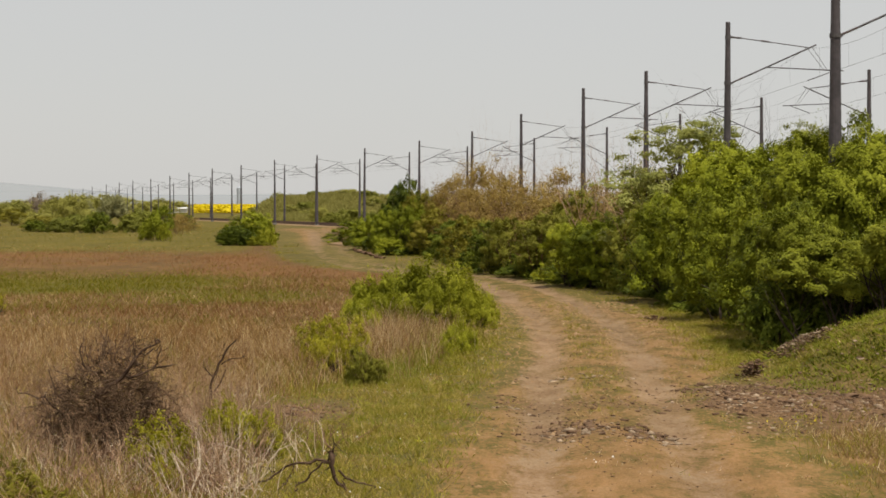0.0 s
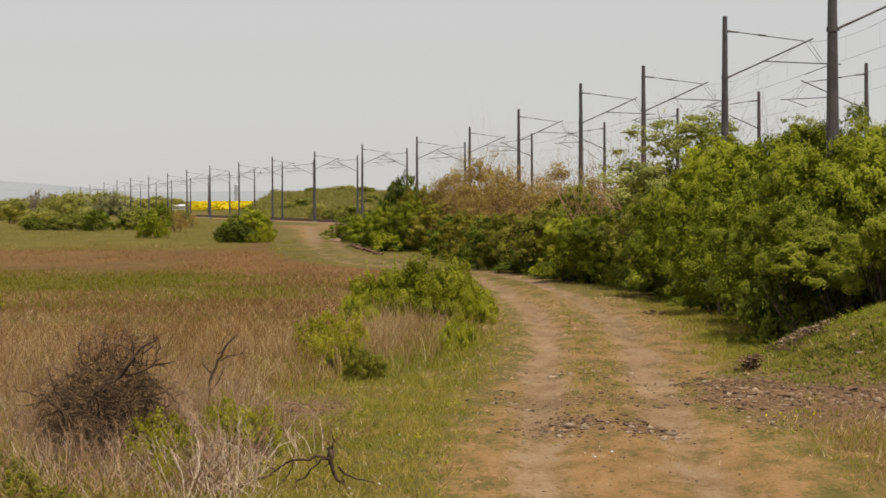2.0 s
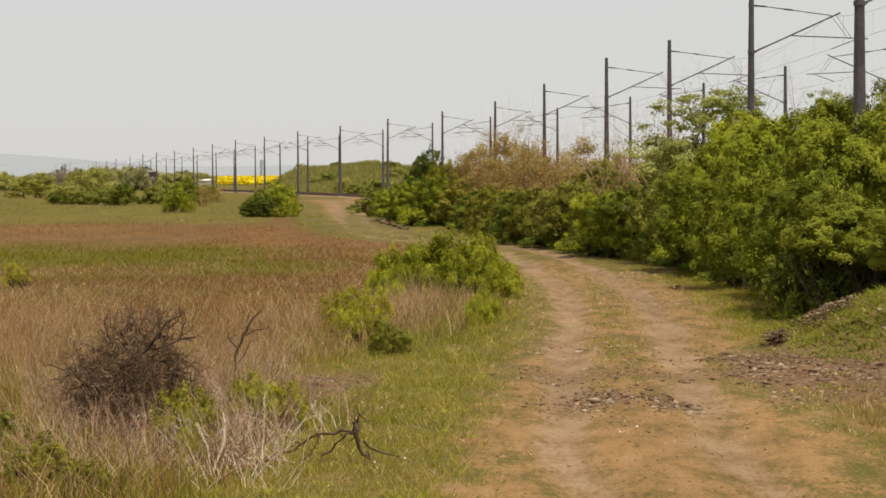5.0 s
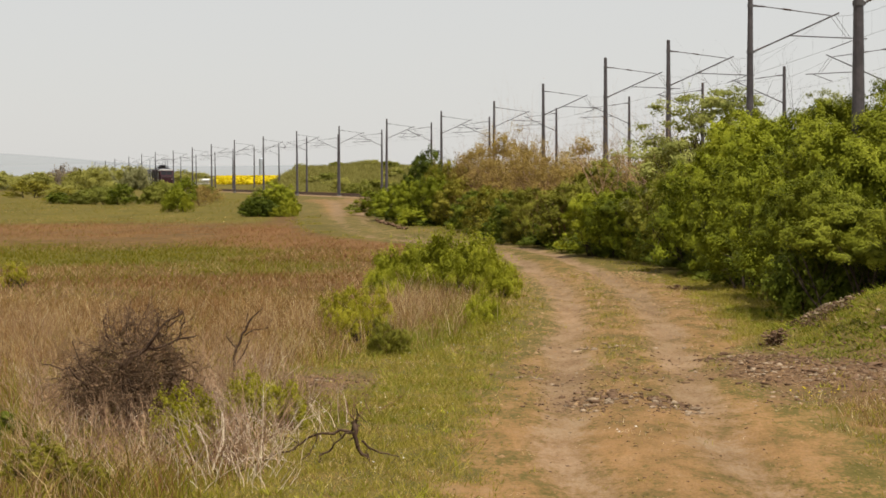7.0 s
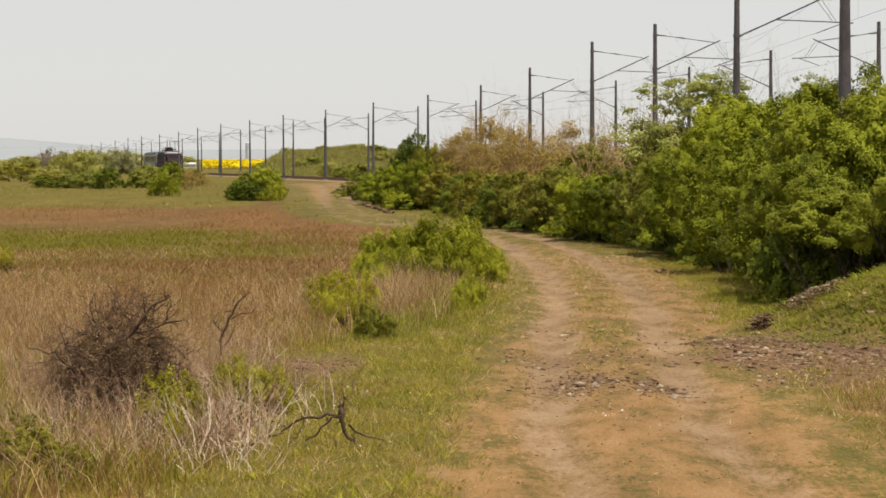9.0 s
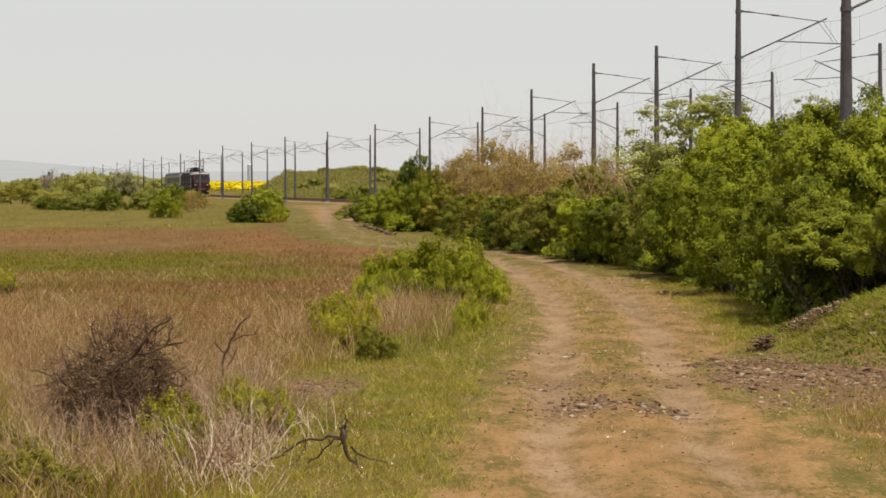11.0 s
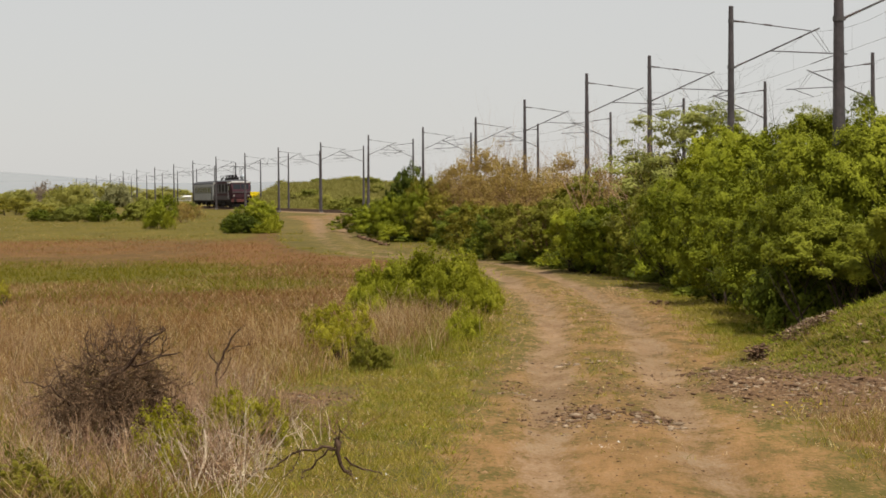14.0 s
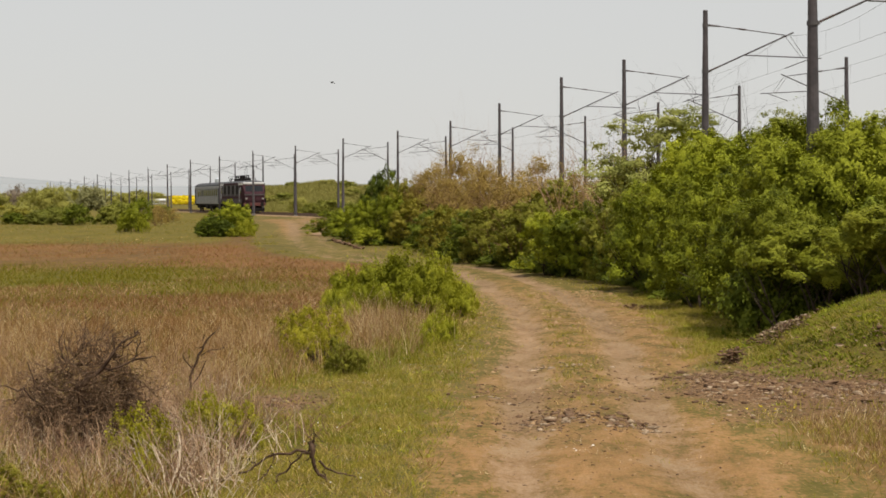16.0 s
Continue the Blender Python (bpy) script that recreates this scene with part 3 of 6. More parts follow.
def pantograph(thing, y, up):
    p = part("pantograph", shaped(lambda bm: [rod(bm, (-0.6, y + d, 4.28), (0.6, y + d, 4.28), 0.03) for d in (-0.8, 0.8)]
                                  + [rod(bm, (sx, y - 0.8, 4.28), (sx, y + 0.8, 4.28), 0.03) for sx in (-0.6, 0.6)]
                                  + [rod(bm, (sx, y + d, 3.95), (sx, y + d, 4.28), 0.06) for sx in (-0.6, 0.6) for d in (-0.7, 0.7)]), UNDER, thing)
    top, knee = (5.75, 5.05) if up else (4.55, 4.42)
    for sx in (-0.5, 0.5):
        for d in (-1, 1):
            part("arm", shaped(lambda bm: [rod(bm, (sx, y + 0.35 * d, 4.3), (sx * 0.9, y + 1.0 * d, knee), 0.025), rod(bm, (sx * 0.9, y + 1.0 * d, knee), (sx * 0.8, y + 0.08 * d, top), 0.02)]), UNDER, p)
    part("contact_bow", shaped(lambda bm: [rod(bm, (-0.75, y + d, top + 0.03), (0.75, y + d, top + 0.03), 0.03) for d in (-0.12, 0.12)]
                               + [rod(bm, (sx * 0.75, y + d, top + 0.03), (sx * 0.95, y + d, top - 0.15), 0.025) for sx in (-1, 1) for d in (-0.12, 0.12)]), UNDER, p)


LOCO, COACH = 20.4, 26.4


def build_locomotive():
    """Its nose points to -y; the buffers' plane is y = 0 and the rails are at z = 0."""
    t = tagged(new("electric_locomotive", None), "dark red and grey electric locomotive with raised pantograph", "locomotive")
    n0, n1 = 0.55, LOCO - 0.55
    side = [(n0 + 0.1, 1.15), (n0, 1.5), (n0 - 0.05, 2.35), (n0 + 0.55, 3.45), (n0 + 0.95, 3.7), (n1 - 0.95, 3.7), (n1 - 0.55, 3.45), (n1 + 0.05, 2.35), (n1, 1.5), (n1 - 0.1, 1.15)]

    def hull(bm):
        prism(bm, side, -1.49, 1.49)
        for end, way in ((n0, 1), (n1, -1)):
            bmesh.ops.bisect_plane(bm, geom=bm.verts[:] + bm.edges[:] + bm.faces[:], plane_co=(0, end + way * 1.5, 0), plane_no=(0, 1, 0))
            bmesh.ops.bisect_plane(bm, geom=bm.verts[:] + bm.edges[:] + bm.faces[:], plane_co=(0, end + way * 0.75, 0), plane_no=(0, 1, 0))
        for v in bm.verts:
            d = min(v.co.y - n0, n1 - v.co.y)
            v.co.x *= 1 - 0.22 * max(0.0, 1 - d / 1.5) ** 2
    body = part("body", shaped(hull), MAROON, t)
    part("roof", shaped(vault, 1.47, n0 + 0.62, n1 - 0.62, 3.5, 0.5, 0.15), ROOF, t)
    for sx in (-1, 1):
        part("side_band", shaped(lambda bm: box(bm, sx * 1.49, sx * 1.505, n0 + 2.2, n1 - 2.2, 2.05, 3.45)), GREYRED, body)
        part("skirt_band", shaped(lambda bm: box(bm, sx * 1.49, sx * 1.503, n0 + 0.3, n1 - 0.3, 1.2, 1.75)), GREYRED, body)
        for k in range(4):
            y = n0 + 3.3 + k * 3.5
            part("louvre", shaped(lambda bm: [box(bm, sx * 1.5, sx * 1.525, y, y + 1.9, 2.35 + 0.14 * j, 2.43 + 0.14 * j) for j in range(7)] + [box(bm, sx * 1.5, sx * 1.512, y - 0.08, y + 1.98, 2.3, 3.35)]), UNDER, body)
            part("side_panel", shaped(lambda bm: box(bm, sx * 1.5, sx * 1.51, y + 2.1, y + 3.2, 2.15, 3.4)), PALE_PANEL, body, "dull pale side panel")
        for y in (n0 + 0.55, n1 - 3.15):
            part("eaves_band", shaped(lambda bm: box(bm, sx * 1.40, sx * 1.5, y, y + 2.6, 3.42, 3.66, 0.03)), CREAM, body, "pale band along the cab's eaves")
        for y in (n0 + 1.0, n1 - 2.0):
            part("cab_door_window", shaped(lambda bm: box(bm, sx * 1.48, sx * 1.515, y, y + 0.85, 2.4, 3.15, 0.01)), GLASS, body)
        for d in (-0.25, 0.25):
            part("handrail", shaped(lambda bm: rod(bm, (sx * 1.54, n0 + 2.05 + d, 1.4), (sx * 1.54, n0 + 2.05 + d, 3.0), 0.02)), CREAM, body)
    for end, (y, d) in {"front": (n0, -1), "rear": (n1, 1)}.items():
        for sx in (-0.56, 0.56):
            def pane(bm):
                a, b = Vector((0, y + d * 0.03 - d * 0.14, 2.62)), Vector((0, y - d * 0.50, 3.32))
                out = Vector((0, d * 0.03, 0.015))
                q = [a + out, b + out]
                vs = [bm.verts.new((sx + w, p.y, p.z)) for w, p in ((-0.52, q[0]), (0.52, q[0]), (0.50, q[1]), (-0.50, q[1]))]
                us = [bm.verts.new((v.co.x, v.co.y - d * 0.06, v.co.z)) for v in vs]
                bm.faces.new(vs)
                bm.faces.new(us[::-1])
                for k in range(4):
                    bm.faces.new((vs[k], vs[(k + 1) % 4], us[(k + 1) % 4], us[k]))
                bmesh.ops.recalc_face_normals(bm, faces=bm.faces)
            part("windscreen", shaped(pane), GLASS, body)
        part("brow", shaped(lambda bm: box(bm, -1.3, 1.3, min(y - d * 1.1, y - d * 0.46), max(y - d * 1.1, y - d * 0.46), 3.46, 3.76, 0.08)), CREAM, body, "pale band over the windscreen")
        part("nose_stripe", shaped(lambda bm: box(bm, -1.24, 1.24, min(y + d * 0.02, y + d * 0.085), max(y + d * 0.02, y + d * 0.085), 2.12, 2.30, 0.02)), GREYRED, body, "grey stripe across the nose")
        part("buffer_beam", shaped(lambda bm: box(bm, -1.35, 1.35, min(y, y + d * 0.12), max(y, y + d * 0.12), 0.85, 1.25, 0.02)), RED, t, "red buffer beam")
        for sx in (-0.875, 0.875):
            part("buffer", shaped(lambda bm: [rod(bm, (sx, y, 1.05), (sx, y + d * 0.45, 1.05), 0.1), rod(bm, (sx, y + d * 0.45, 1.05), (sx, y + d * 0.52, 1.05), 0.24)]), UNDER, t)
            part("headlamp", shaped(lambda bm: rod(bm, (sx * 1.15, y + d * 0.02, 1.75), (sx * 1.15, y + d * 0.14, 1.75), 0.13)), LAMP_GLASS, body, "clear glass headlamp")
        part("plough", shaped(lambda bm: box(bm, -1.25, 1.25, min(y + d * 0.05, y - d * 0.1), max(y + d * 0.05, y - d * 0.1), 0.2, 0.6, 0.02)), UNDER, t)
    part("underframe", shaped(lambda bm: [box(bm, -1.42, 1.42, n0 + 0.1, n1 - 0.1, 0.92, 1.16), box(bm, -1.2, 1.2, 8.4, 12.0, 0.35, 0.95, 0.05)]), UNDER, t)
    bogie(t, 4.6, (0.0, 2.1))
    bogie(t, LOCO - 4.6, (0.0, 2.1))
    pantograph(t, 4.2, True)
    pantograph(t, LOCO - 4.2, False)
    for y in (6.6, 8.2, 9.6, 11.2, 12.8):
        part("roof_equipment", shaped(lambda bm: [box(bm, -0.55, 0.55, y, y + 0.9, 3.95, 4.3, 0.05), rod(bm, (0.3, y + 0.4, 4.3), (0.3, y + 0.4, 4.62), 0.08), rod(bm, (-0.3, y + 0.4, 4.3), (-0.3, y + 0.4, 4.62), 0.08)]), UNDER, t)
    part("roof_busbar", shaped(lambda bm: [rod(bm, (sx, 4.5, 4.66), (sx, 15.5, 4.66), 0.025) for sx in (-0.3, 0.3)]), UNDER, t)
    return t


def build_coach():
    t = tagged(new("passenger_coach", None), "grey passenger coach with a row of windows and dark underframe", "coach")
    body = part("body", shaped(lambda bm: box(bm, -1.42, 1.42, 0.5, COACH - 0.5, 1.05, 3.45, 0.08)), COACH_GREY, t)
    part("roof", shaped(vault, 1.41, 0.52, COACH - 0.52, 3.38, 0.62, 0.1), ROOF, t)
    for sx in (-1, 1):
        for k in range(10):
            y = 2.6 + k * 2.05
            w = part("window", shaped(lambda bm: box(bm, sx * 1.41, sx * 1.432, y, y + 1.15, 2.15, 3.0, 0.008)), GLASS, body)
            part("frame", shaped(lambda bm: [box(bm, sx * 1.42, sx * 1.445, y - 0.05, y + 1.2, z, z + 0.05) for z in (2.1, 3.0)] + [box(bm, sx * 1.42, sx * 1.445, q, q + 0.05, 2.15, 3.0) for q in (y - 0.05, y + 1.15)]), ROOF, w)
        for y in (1.0, COACH - 1.8):
            part("door", shaped(lambda bm: box(bm, sx * 1.41, sx * 1.435, y, y + 0.8, 1.15, 3.1, 0.01)), ROOF, body, "darker grey door")
    for y in (0.0, COACH - 0.5):
        part("gangway", shaped(lambda bm: box(bm, -0.55, 0.55, y, y + 0.5, 1.1, 3.2, 0.05)), UNDER, t)
    part("underframe", shaped(lambda bm: [box(bm, -1.3, 1.3, 0.6, COACH - 0.6, 0.85, 1.06), box(bm, -1.2, 1.2, 9.0, 11.5, 0.4, 0.86, 0.05), box(bm, -1.2, 1.2, 13.5, 15.5, 0.4, 0.86, 0.05)]), UNDER, t)
    bogie(t, 3.2, (1.25, 1.25))
    bogie(t, COACH - 3.2, (1.25, 1.25))
    return t


locomotive = build_locomotive()
coach = build_coach()


# ---- shrubs ----
SHRUBS = {}


def shrub_meshes(kind, seed, width, height, clumps, per_clump, leaf, leaf_mat, low=0.0, bare=0.0, clump_size=0.062, twigs=2, inner=0, flat=0.85, sprays=16, lobes=16, bark=None):
    """Leaf and branch meshes of a shrub of that size; low: where its leaves begin; bare: how far its stems show on top."""
    rng = np.random.default_rng(seed)
    # billows over a dome, each a rounded mass of its own
    mass = []
    for k in range(lobes):
        lr = rng.uniform(0.13, 0.21)
        z = 1 - (k + 0.5) / lobes * 0.98
        a = 2.4 * k + rng.uniform(-0.4, 0.4)
        across = math.sqrt(1 - z * z) * (0.5 - 0.75 * lr) * rng.uniform(0.8, 1.1)
        up = (height - lr * width) * z * rng.uniform(0.82, 1.08) + 0.35 * lr * width
        mass.append((across * width * math.cos(a), across * width * math.sin(a), up, lr))
    mass.append((0.0, 0.0, height * 0.45, 0.3))
    centres, ways = [], []
    tries = 0
    while len(centres) < clumps:
        tries += 1
        lx, ly, lz, lr = mass[rng.integers(lobes)]
        d = rng.normal(size=3)
        d[2] = abs(d[2]) * 1.1 - 0.25
        d /= np.linalg.norm(d)
        p = np.array((lx, ly, lz)) + d * rng.uniform(0.8, 1.0) * lr * width
        if p[2] > low * height or tries > 40 * clumps:
            centres.append(p)
            ways.append(d)
    centres, ways = np.array(centres), np.array(ways)
    size = rng.uniform(0.55, 1.25, clumps) * width * clump_size
    out = rng.normal(size=(clumps, per_clump, 3)) + 0.45 * ways[:, None, :]
    out /= np.linalg.norm(out, axis=2)[:, :, None]
    # a clump is a ragged tuft of leaves, thickest towards its rim
    k1, k2 = rng.normal(size=(clumps, 1, 3)) * 2.4, rng.normal(size=(clumps, 1, 3)) * 5.0
    lump = 0.8 + 0.26 * np.sin((out * k1).sum(2) + rng.uniform(0, 6, (clumps, 1))) + 0.2 * np.sin((out * k2).sum(2))
    stretch = rng.uniform(0.8, 1.3, (clumps, 1, 3)) * np.array((1, 1, flat))
    deep = rng.uniform(0.12, 1.0, (clumps, per_clump)) ** 0.45
    pts = (centres[:, None, :] + out * (lump * deep)[:, :, None] * size[:, None, None] * stretch).reshape(-1, 3)
    out = (0.5 * out + 0.75 * ways[:, None, :]).reshape(-1, 3)
    # leafy shoots that stand out of the clumps
    for k in range(sprays):
        c = rng.integers(clumps)
        d = ways[c] * rng.uniform(0.4, 1.0) + np.array((0, 0, 0.75)) + rng.normal(0, 0.35, 3)
        d /= np.linalg.norm(d)
        n = 14
        t = np.linspace(0.3, 1.0, n)[:, None]
        shoot = centres[c] + d * t * width * clump_size * rng.uniform(1.3, 2.3) + rng.normal(0, 0.35 * leaf, (n, 3))
        pts, out = np.concatenate([pts, shoot]), np.concatenate([out, np.tile(d, (n, 1))])
    top = np.percentile(pts[:, 2], 99)
    pts[:, 2] *= height / top
    keep = pts[:, 2] > 0.03
    v, f = leaf_quads(rng, pts[keep], leaf, 0.95, 0.5, out[keep])
    if inner:
        pick = np.array(mass)[rng.integers(len(mass), size=inner)]
        d = rng.normal(size=(inner, 3))
        d *= (rng.uniform(0, 1, inner) ** (1 / 3) / np.linalg.norm(d, axis=1))[:, None]
        p = (pick[:, :3] + d * 0.85 * pick[:, 3:] * width) * np.array((1, 1, height / top))
        p = p[p[:, 2] > max(0.03, low * height * 0.9)]
        v2, f2 = leaf_quads(rng, p, leaf * 1.6, 0.75, 0.2)
        v, f = np.concatenate([v, v2]), np.concatenate([f, f2 + len(v)])
    foliage = array_mesh(kind + "_foliage", v, f, leaf_mat)
    paths = []
    for k in range(9):
        a = rng.uniform(0, 2 * np.pi)
        lean = rng.uniform(0.1, 0.55)
        paths += branching(rng, (0.12 * width * math.cos(a), 0.12 * width * math.sin(a), -0.15), (lean * math.cos(a), lean * math.sin(a), 1), height * (0.62 + bare), 0.04, twigs, 0.5, 0, 3, 0.2)
    v, f = tubes(paths, 3)
    wood = array_mesh(kind + "_stem", v, f, bark or BARK)
    return foliage, wood, width, height


def shrub_kind(kind, variants, **kw):
    SHRUBS[kind] = [shrub_meshes(kind, 100 * len(SHRUBS) + k, **kw) for k in range(variants)]


shrub_kind("green", 5, width=3.6, height=3.0, clumps=190, per_clump=250, leaf=0.046, leaf_mat=LEAF_GREEN, low=0.15, twigs=1, inner=5000)
shrub_kind("dark", 2, width=3.6, height=3.0, clumps=170, per_clump=170, leaf=0.066, leaf_mat=LEAF_DARK_AND_SHADE, low=0.06, twigs=1, inner=5000)
shrub_kind("olive", 3, width=3.6, height=3.0, clumps=120, per_clump=130, leaf=0.07, leaf_mat=LEAF_OLIVE, inner=2200)
shrub_kind("brown", 3, width=3.6, height=3.6, clumps=140, per_clump=80, leaf=0.058, leaf_mat=LEAF_BROWN, bare=0.14, clump_size=0.1, inner=600, bark=TWIG_RUSSET)
shrub_kind("far", 3, width=3.6, height=2.6, clumps=70, per_clump=80, leaf=0.13, leaf_mat=LEAF_FAR, clump_size=0.1, twigs=0, inner=1500)
shrub_kind("airy", 2, width=4.0, height=4.2, clumps=130, per_clump=90, leaf=0.06, clump_size=0.08, lobes=20, leaf_mat=LEAF_AIRY, low=0.3, bare=0.18, flat=0.42)
shrub_kind("low", 3, lobes=14, width=2.6, height=1.3, clumps=90, per_clump=120, leaf=0.05, leaf_mat=LEAF_LOW, clump_size=0.08, twigs=1, inner=1500, flat=1.05, sprays=60)
shrub_kind("yellow", 2, twigs=1, width=1.0, height=0.7, clumps=50, per_clump=70, leaf=0.03, leaf_mat=LEAF_YELLOW, clump_size=0.1, flat=1.1)
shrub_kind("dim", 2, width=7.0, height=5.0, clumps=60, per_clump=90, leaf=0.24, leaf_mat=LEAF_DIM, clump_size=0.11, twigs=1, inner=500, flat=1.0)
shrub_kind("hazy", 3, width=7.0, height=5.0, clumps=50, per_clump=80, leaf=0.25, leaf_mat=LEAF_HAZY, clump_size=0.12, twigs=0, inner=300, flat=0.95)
shrub_kind("arching", 3, width=3.6, height=3.0, clumps=160, per_clump=320, leaf=0.042, leaf_mat=LEAF_BOUGH, low=0.58, twigs=1, inner=3000)
shrub_kind("shade", 2, width=2.2, height=1.4, clumps=60, per_clump=170, leaf=0.055, leaf_mat=LEAF_DARK_AND_SHADE, clump_size=0.1, twigs=0, inner=1500)
shrub_kind("fresh", 3, width=3.6, height=3.0, clumps=190, per_clump=300, leaf=0.042, leaf_mat=LEAF_FRESH, low=0.18, twigs=1, inner=5000)
shrub_kind("muted", 3, width=3.6, height=3.0, clumps=150, per_clump=160, leaf=0.062, leaf_mat=LEAF_MUTED, low=0.05, twigs=2, bare=0.12, inner=3500, bark=TWIG_RUSSET)
shrub_kind("twiggy", 2, width=3.6, height=3.6, clumps=60, per_clump=26, leaf=0.05, leaf_mat=LEAF_BROWN, bare=0.3, clump_size=0.12, inner=0, bark=TWIG_MAUVE)
shrub_kind("bare", 2, width=7.0, height=5.0, clumps=60, per_clump=60, leaf=0.22, leaf_mat=LEAF_BARE, clump_size=0.11, twigs=1, inner=200, flat=1.1, bark=TWIG_MAUVE)
LABELS = {"muted": "dull olive-green shrub with brown twigs", "twiggy": "thin shrub of bare upright brown twigs", "bare": "greyish brown tree still bare of leaves in the distance, paled for haze", "shade": "undergrowth with leaves coloured dark for shade", "arching": "yellow-green shrub arching over a shaded hollow", "fresh": "yellow-green leafy shrub on the railway bank", "green": "bright green leafy shrub on the railway bank", "dark": "dense dark green shrub on the railway bank, also standing in for shade", "olive": "olive green shrub with sparse young leaves",
          "brown": "twiggy shrub with reddish brown young buds", "airy": "young tree with thin open green crown", "low": "low leafy green shrub beside the earth track",
          "far": "rounded green bush in the open meadow", "yellow": "small yellow-green shrub in dry grass", "dim": "green tree in the distance, its colour greyed for haze", "hazy": "green tree in the distance, its colour paled for haze"}


def shrub(kind, x, y, width, height, rng, name="shrub", label="", sink=0.05):
    foliage, wood, w0, h0 = SHRUBS[kind][rng.integers(len(SHRUBS[kind]))]
    t = tagged(new(name, None), label or LABELS[kind], "tree" if name == "tree" else "shrub", "shrubs along the track")
    for part_name, mesh in (("crown" if name == "tree" else "foliage", foliage), ("trunk" if name == "tree" else "stem", wood)):
        piece = tagged(new(part_name, mesh), kind="stuff")
        piece.parent = t
    s = width / w0
    t.matrix_basis = pose(x, y, gz(x, y) - sink, 0, 0, rng.uniform(0, 360)) @ Matrix.Diagonal((s, s, height / h0, 1))
    return t


# Each row: direction (x per metre ahead), distance, height of the top above the near ground, width, kind.
# small dark shrubs in the front row stand in for shaded gaps
HEDGE_FRONT = [(-.0430, 130, 2.0, 3.8, "green"), (-.0335, 119, 2.4, 3.8, "green"), (-.0235, 112.5, 3.0, 3.4, "green"), (-.0195, 113, 4.3, 3.0, "dark"), (-.0165, 108.5, 3.2, 2.6, "green"), (-.0265, 108, 1.3, 1.8, "green"), (-.0090, 110, 3.7, 3.2, "olive"), (-.0010, 106, 2.9, 3.6, "olive"), (.0060, 96, 2.3, 3.0, "dark"),
               (.0135, 91, 2.4, 3.2, "olive"), (.0240, 85, 2.2, 2.8, "dark"), (.0340, 81.5, 2.4, 3.0, "muted"), (.0460, 79.5, 2.0, 2.4, "dark"), (.0516, 77, 2.6, 3.2, "muted"), (.0638, 72, 2.3, 3.0, "green"), (.0700, 73, 2.0, 2.2, "dark"),
               (.0759, 71, 2.6, 3.4, "green"), (.0840, 71, 2.0, 2.2, "dark"), (.0881, 69, 2.7, 3.0, "green"), (.0940, 68.5, 2.2, 2.2, "dark"), (.1000, 65, 3.1, 3.4, "muted"), (.1130, 61, 3.4, 3.8, "green"), (.1265, 56.5, 3.2, 3.4, "fresh"), (.1385, 51, 3.2, 3.4, "fresh"),
               (.1550, 47.5, 3.05, 3.2, "fresh"), (.1660, 42, 2.9, 3.2, "fresh"), (.1730, 39.6, 2.75, 3.0, "arching"), (.1860, 36.6, 2.8, 3.4, "arching"), (.2040, 36.4, 2.8, 3.4, "arching"), (.2230, 36.4, 2.8, 3.4, "arching")]
HEDGE_BACK = [(.0043, 118, 4.6, 4.4, "brown"), (.0120, 107, 3.9, 3.8, "brown"), (.0020, 110, 4.2, 3.6, "brown"), (.0178, 112, 5.3, 4.4, "brown"), (.0314, 106, 4.7, 4.2, "brown"), (.0435, 100, 4.1, 4.0, "twiggy"), (.0370, 94, 3.6, 4.0, "brown"), (.0240, 100, 4.2, 4.2, "brown"), (.0620, 86, 3.4, 4.0, "muted"), (.0500, 90, 3.7, 4.0, "brown"), (.0557, 97, 4.5, 4.0, "brown"),
              (.0240, 110, 5.6, 3.2, "twiggy"), (.0130, 114, 5.2, 3.0, "twiggy"), (.0600, 95, 4.9, 2.6, "twiggy"), (.0760, 84, 4.3, 3.4, "twiggy"), (.0880, 80, 4.4, 3.4, "twiggy"), (.0960, 76, 4.6, 3.0, "twiggy"),
              (.0692, 92, 3.7, 4.0, "brown"), (.0827, 88, 3.7, 4.0, "brown"), (.0962, 80, 3.7, 4.0, "muted"), (.1097, 72, 4.0, 4.2, "muted"), (.1110, 67, 5.45, 5.4, "airy"), (.1230, 66, 5.5, 4.6, "airy"),
              (.1368, 62, 4.6, 4.0, "green"), (.1516, 55, 4.25, 4.2, "green"), (.1665, 51, 3.85, 3.8, "fresh"), (.18, 45, 4.3, 3.6, "fresh"), (.1890, 44.5, 4.6, 3.6, "fresh"),
              (.1700, 60, 5.35, 2.8, "airy"), (.1360, 57, 4.35, 3.8, "green"), (.1450, 58, 4.3, 3.6, "green"), (.1840, 42.8, 3.9, 3.8, "fresh"), (.2010, 42.8, 3.9, 3.8, "fresh"), (.2030, 45, 4.5, 3.8, "fresh"), (.2140, 45, 4.45, 3.8, "green"), (.2259, 45, 4.5, 4.0, "fresh")]


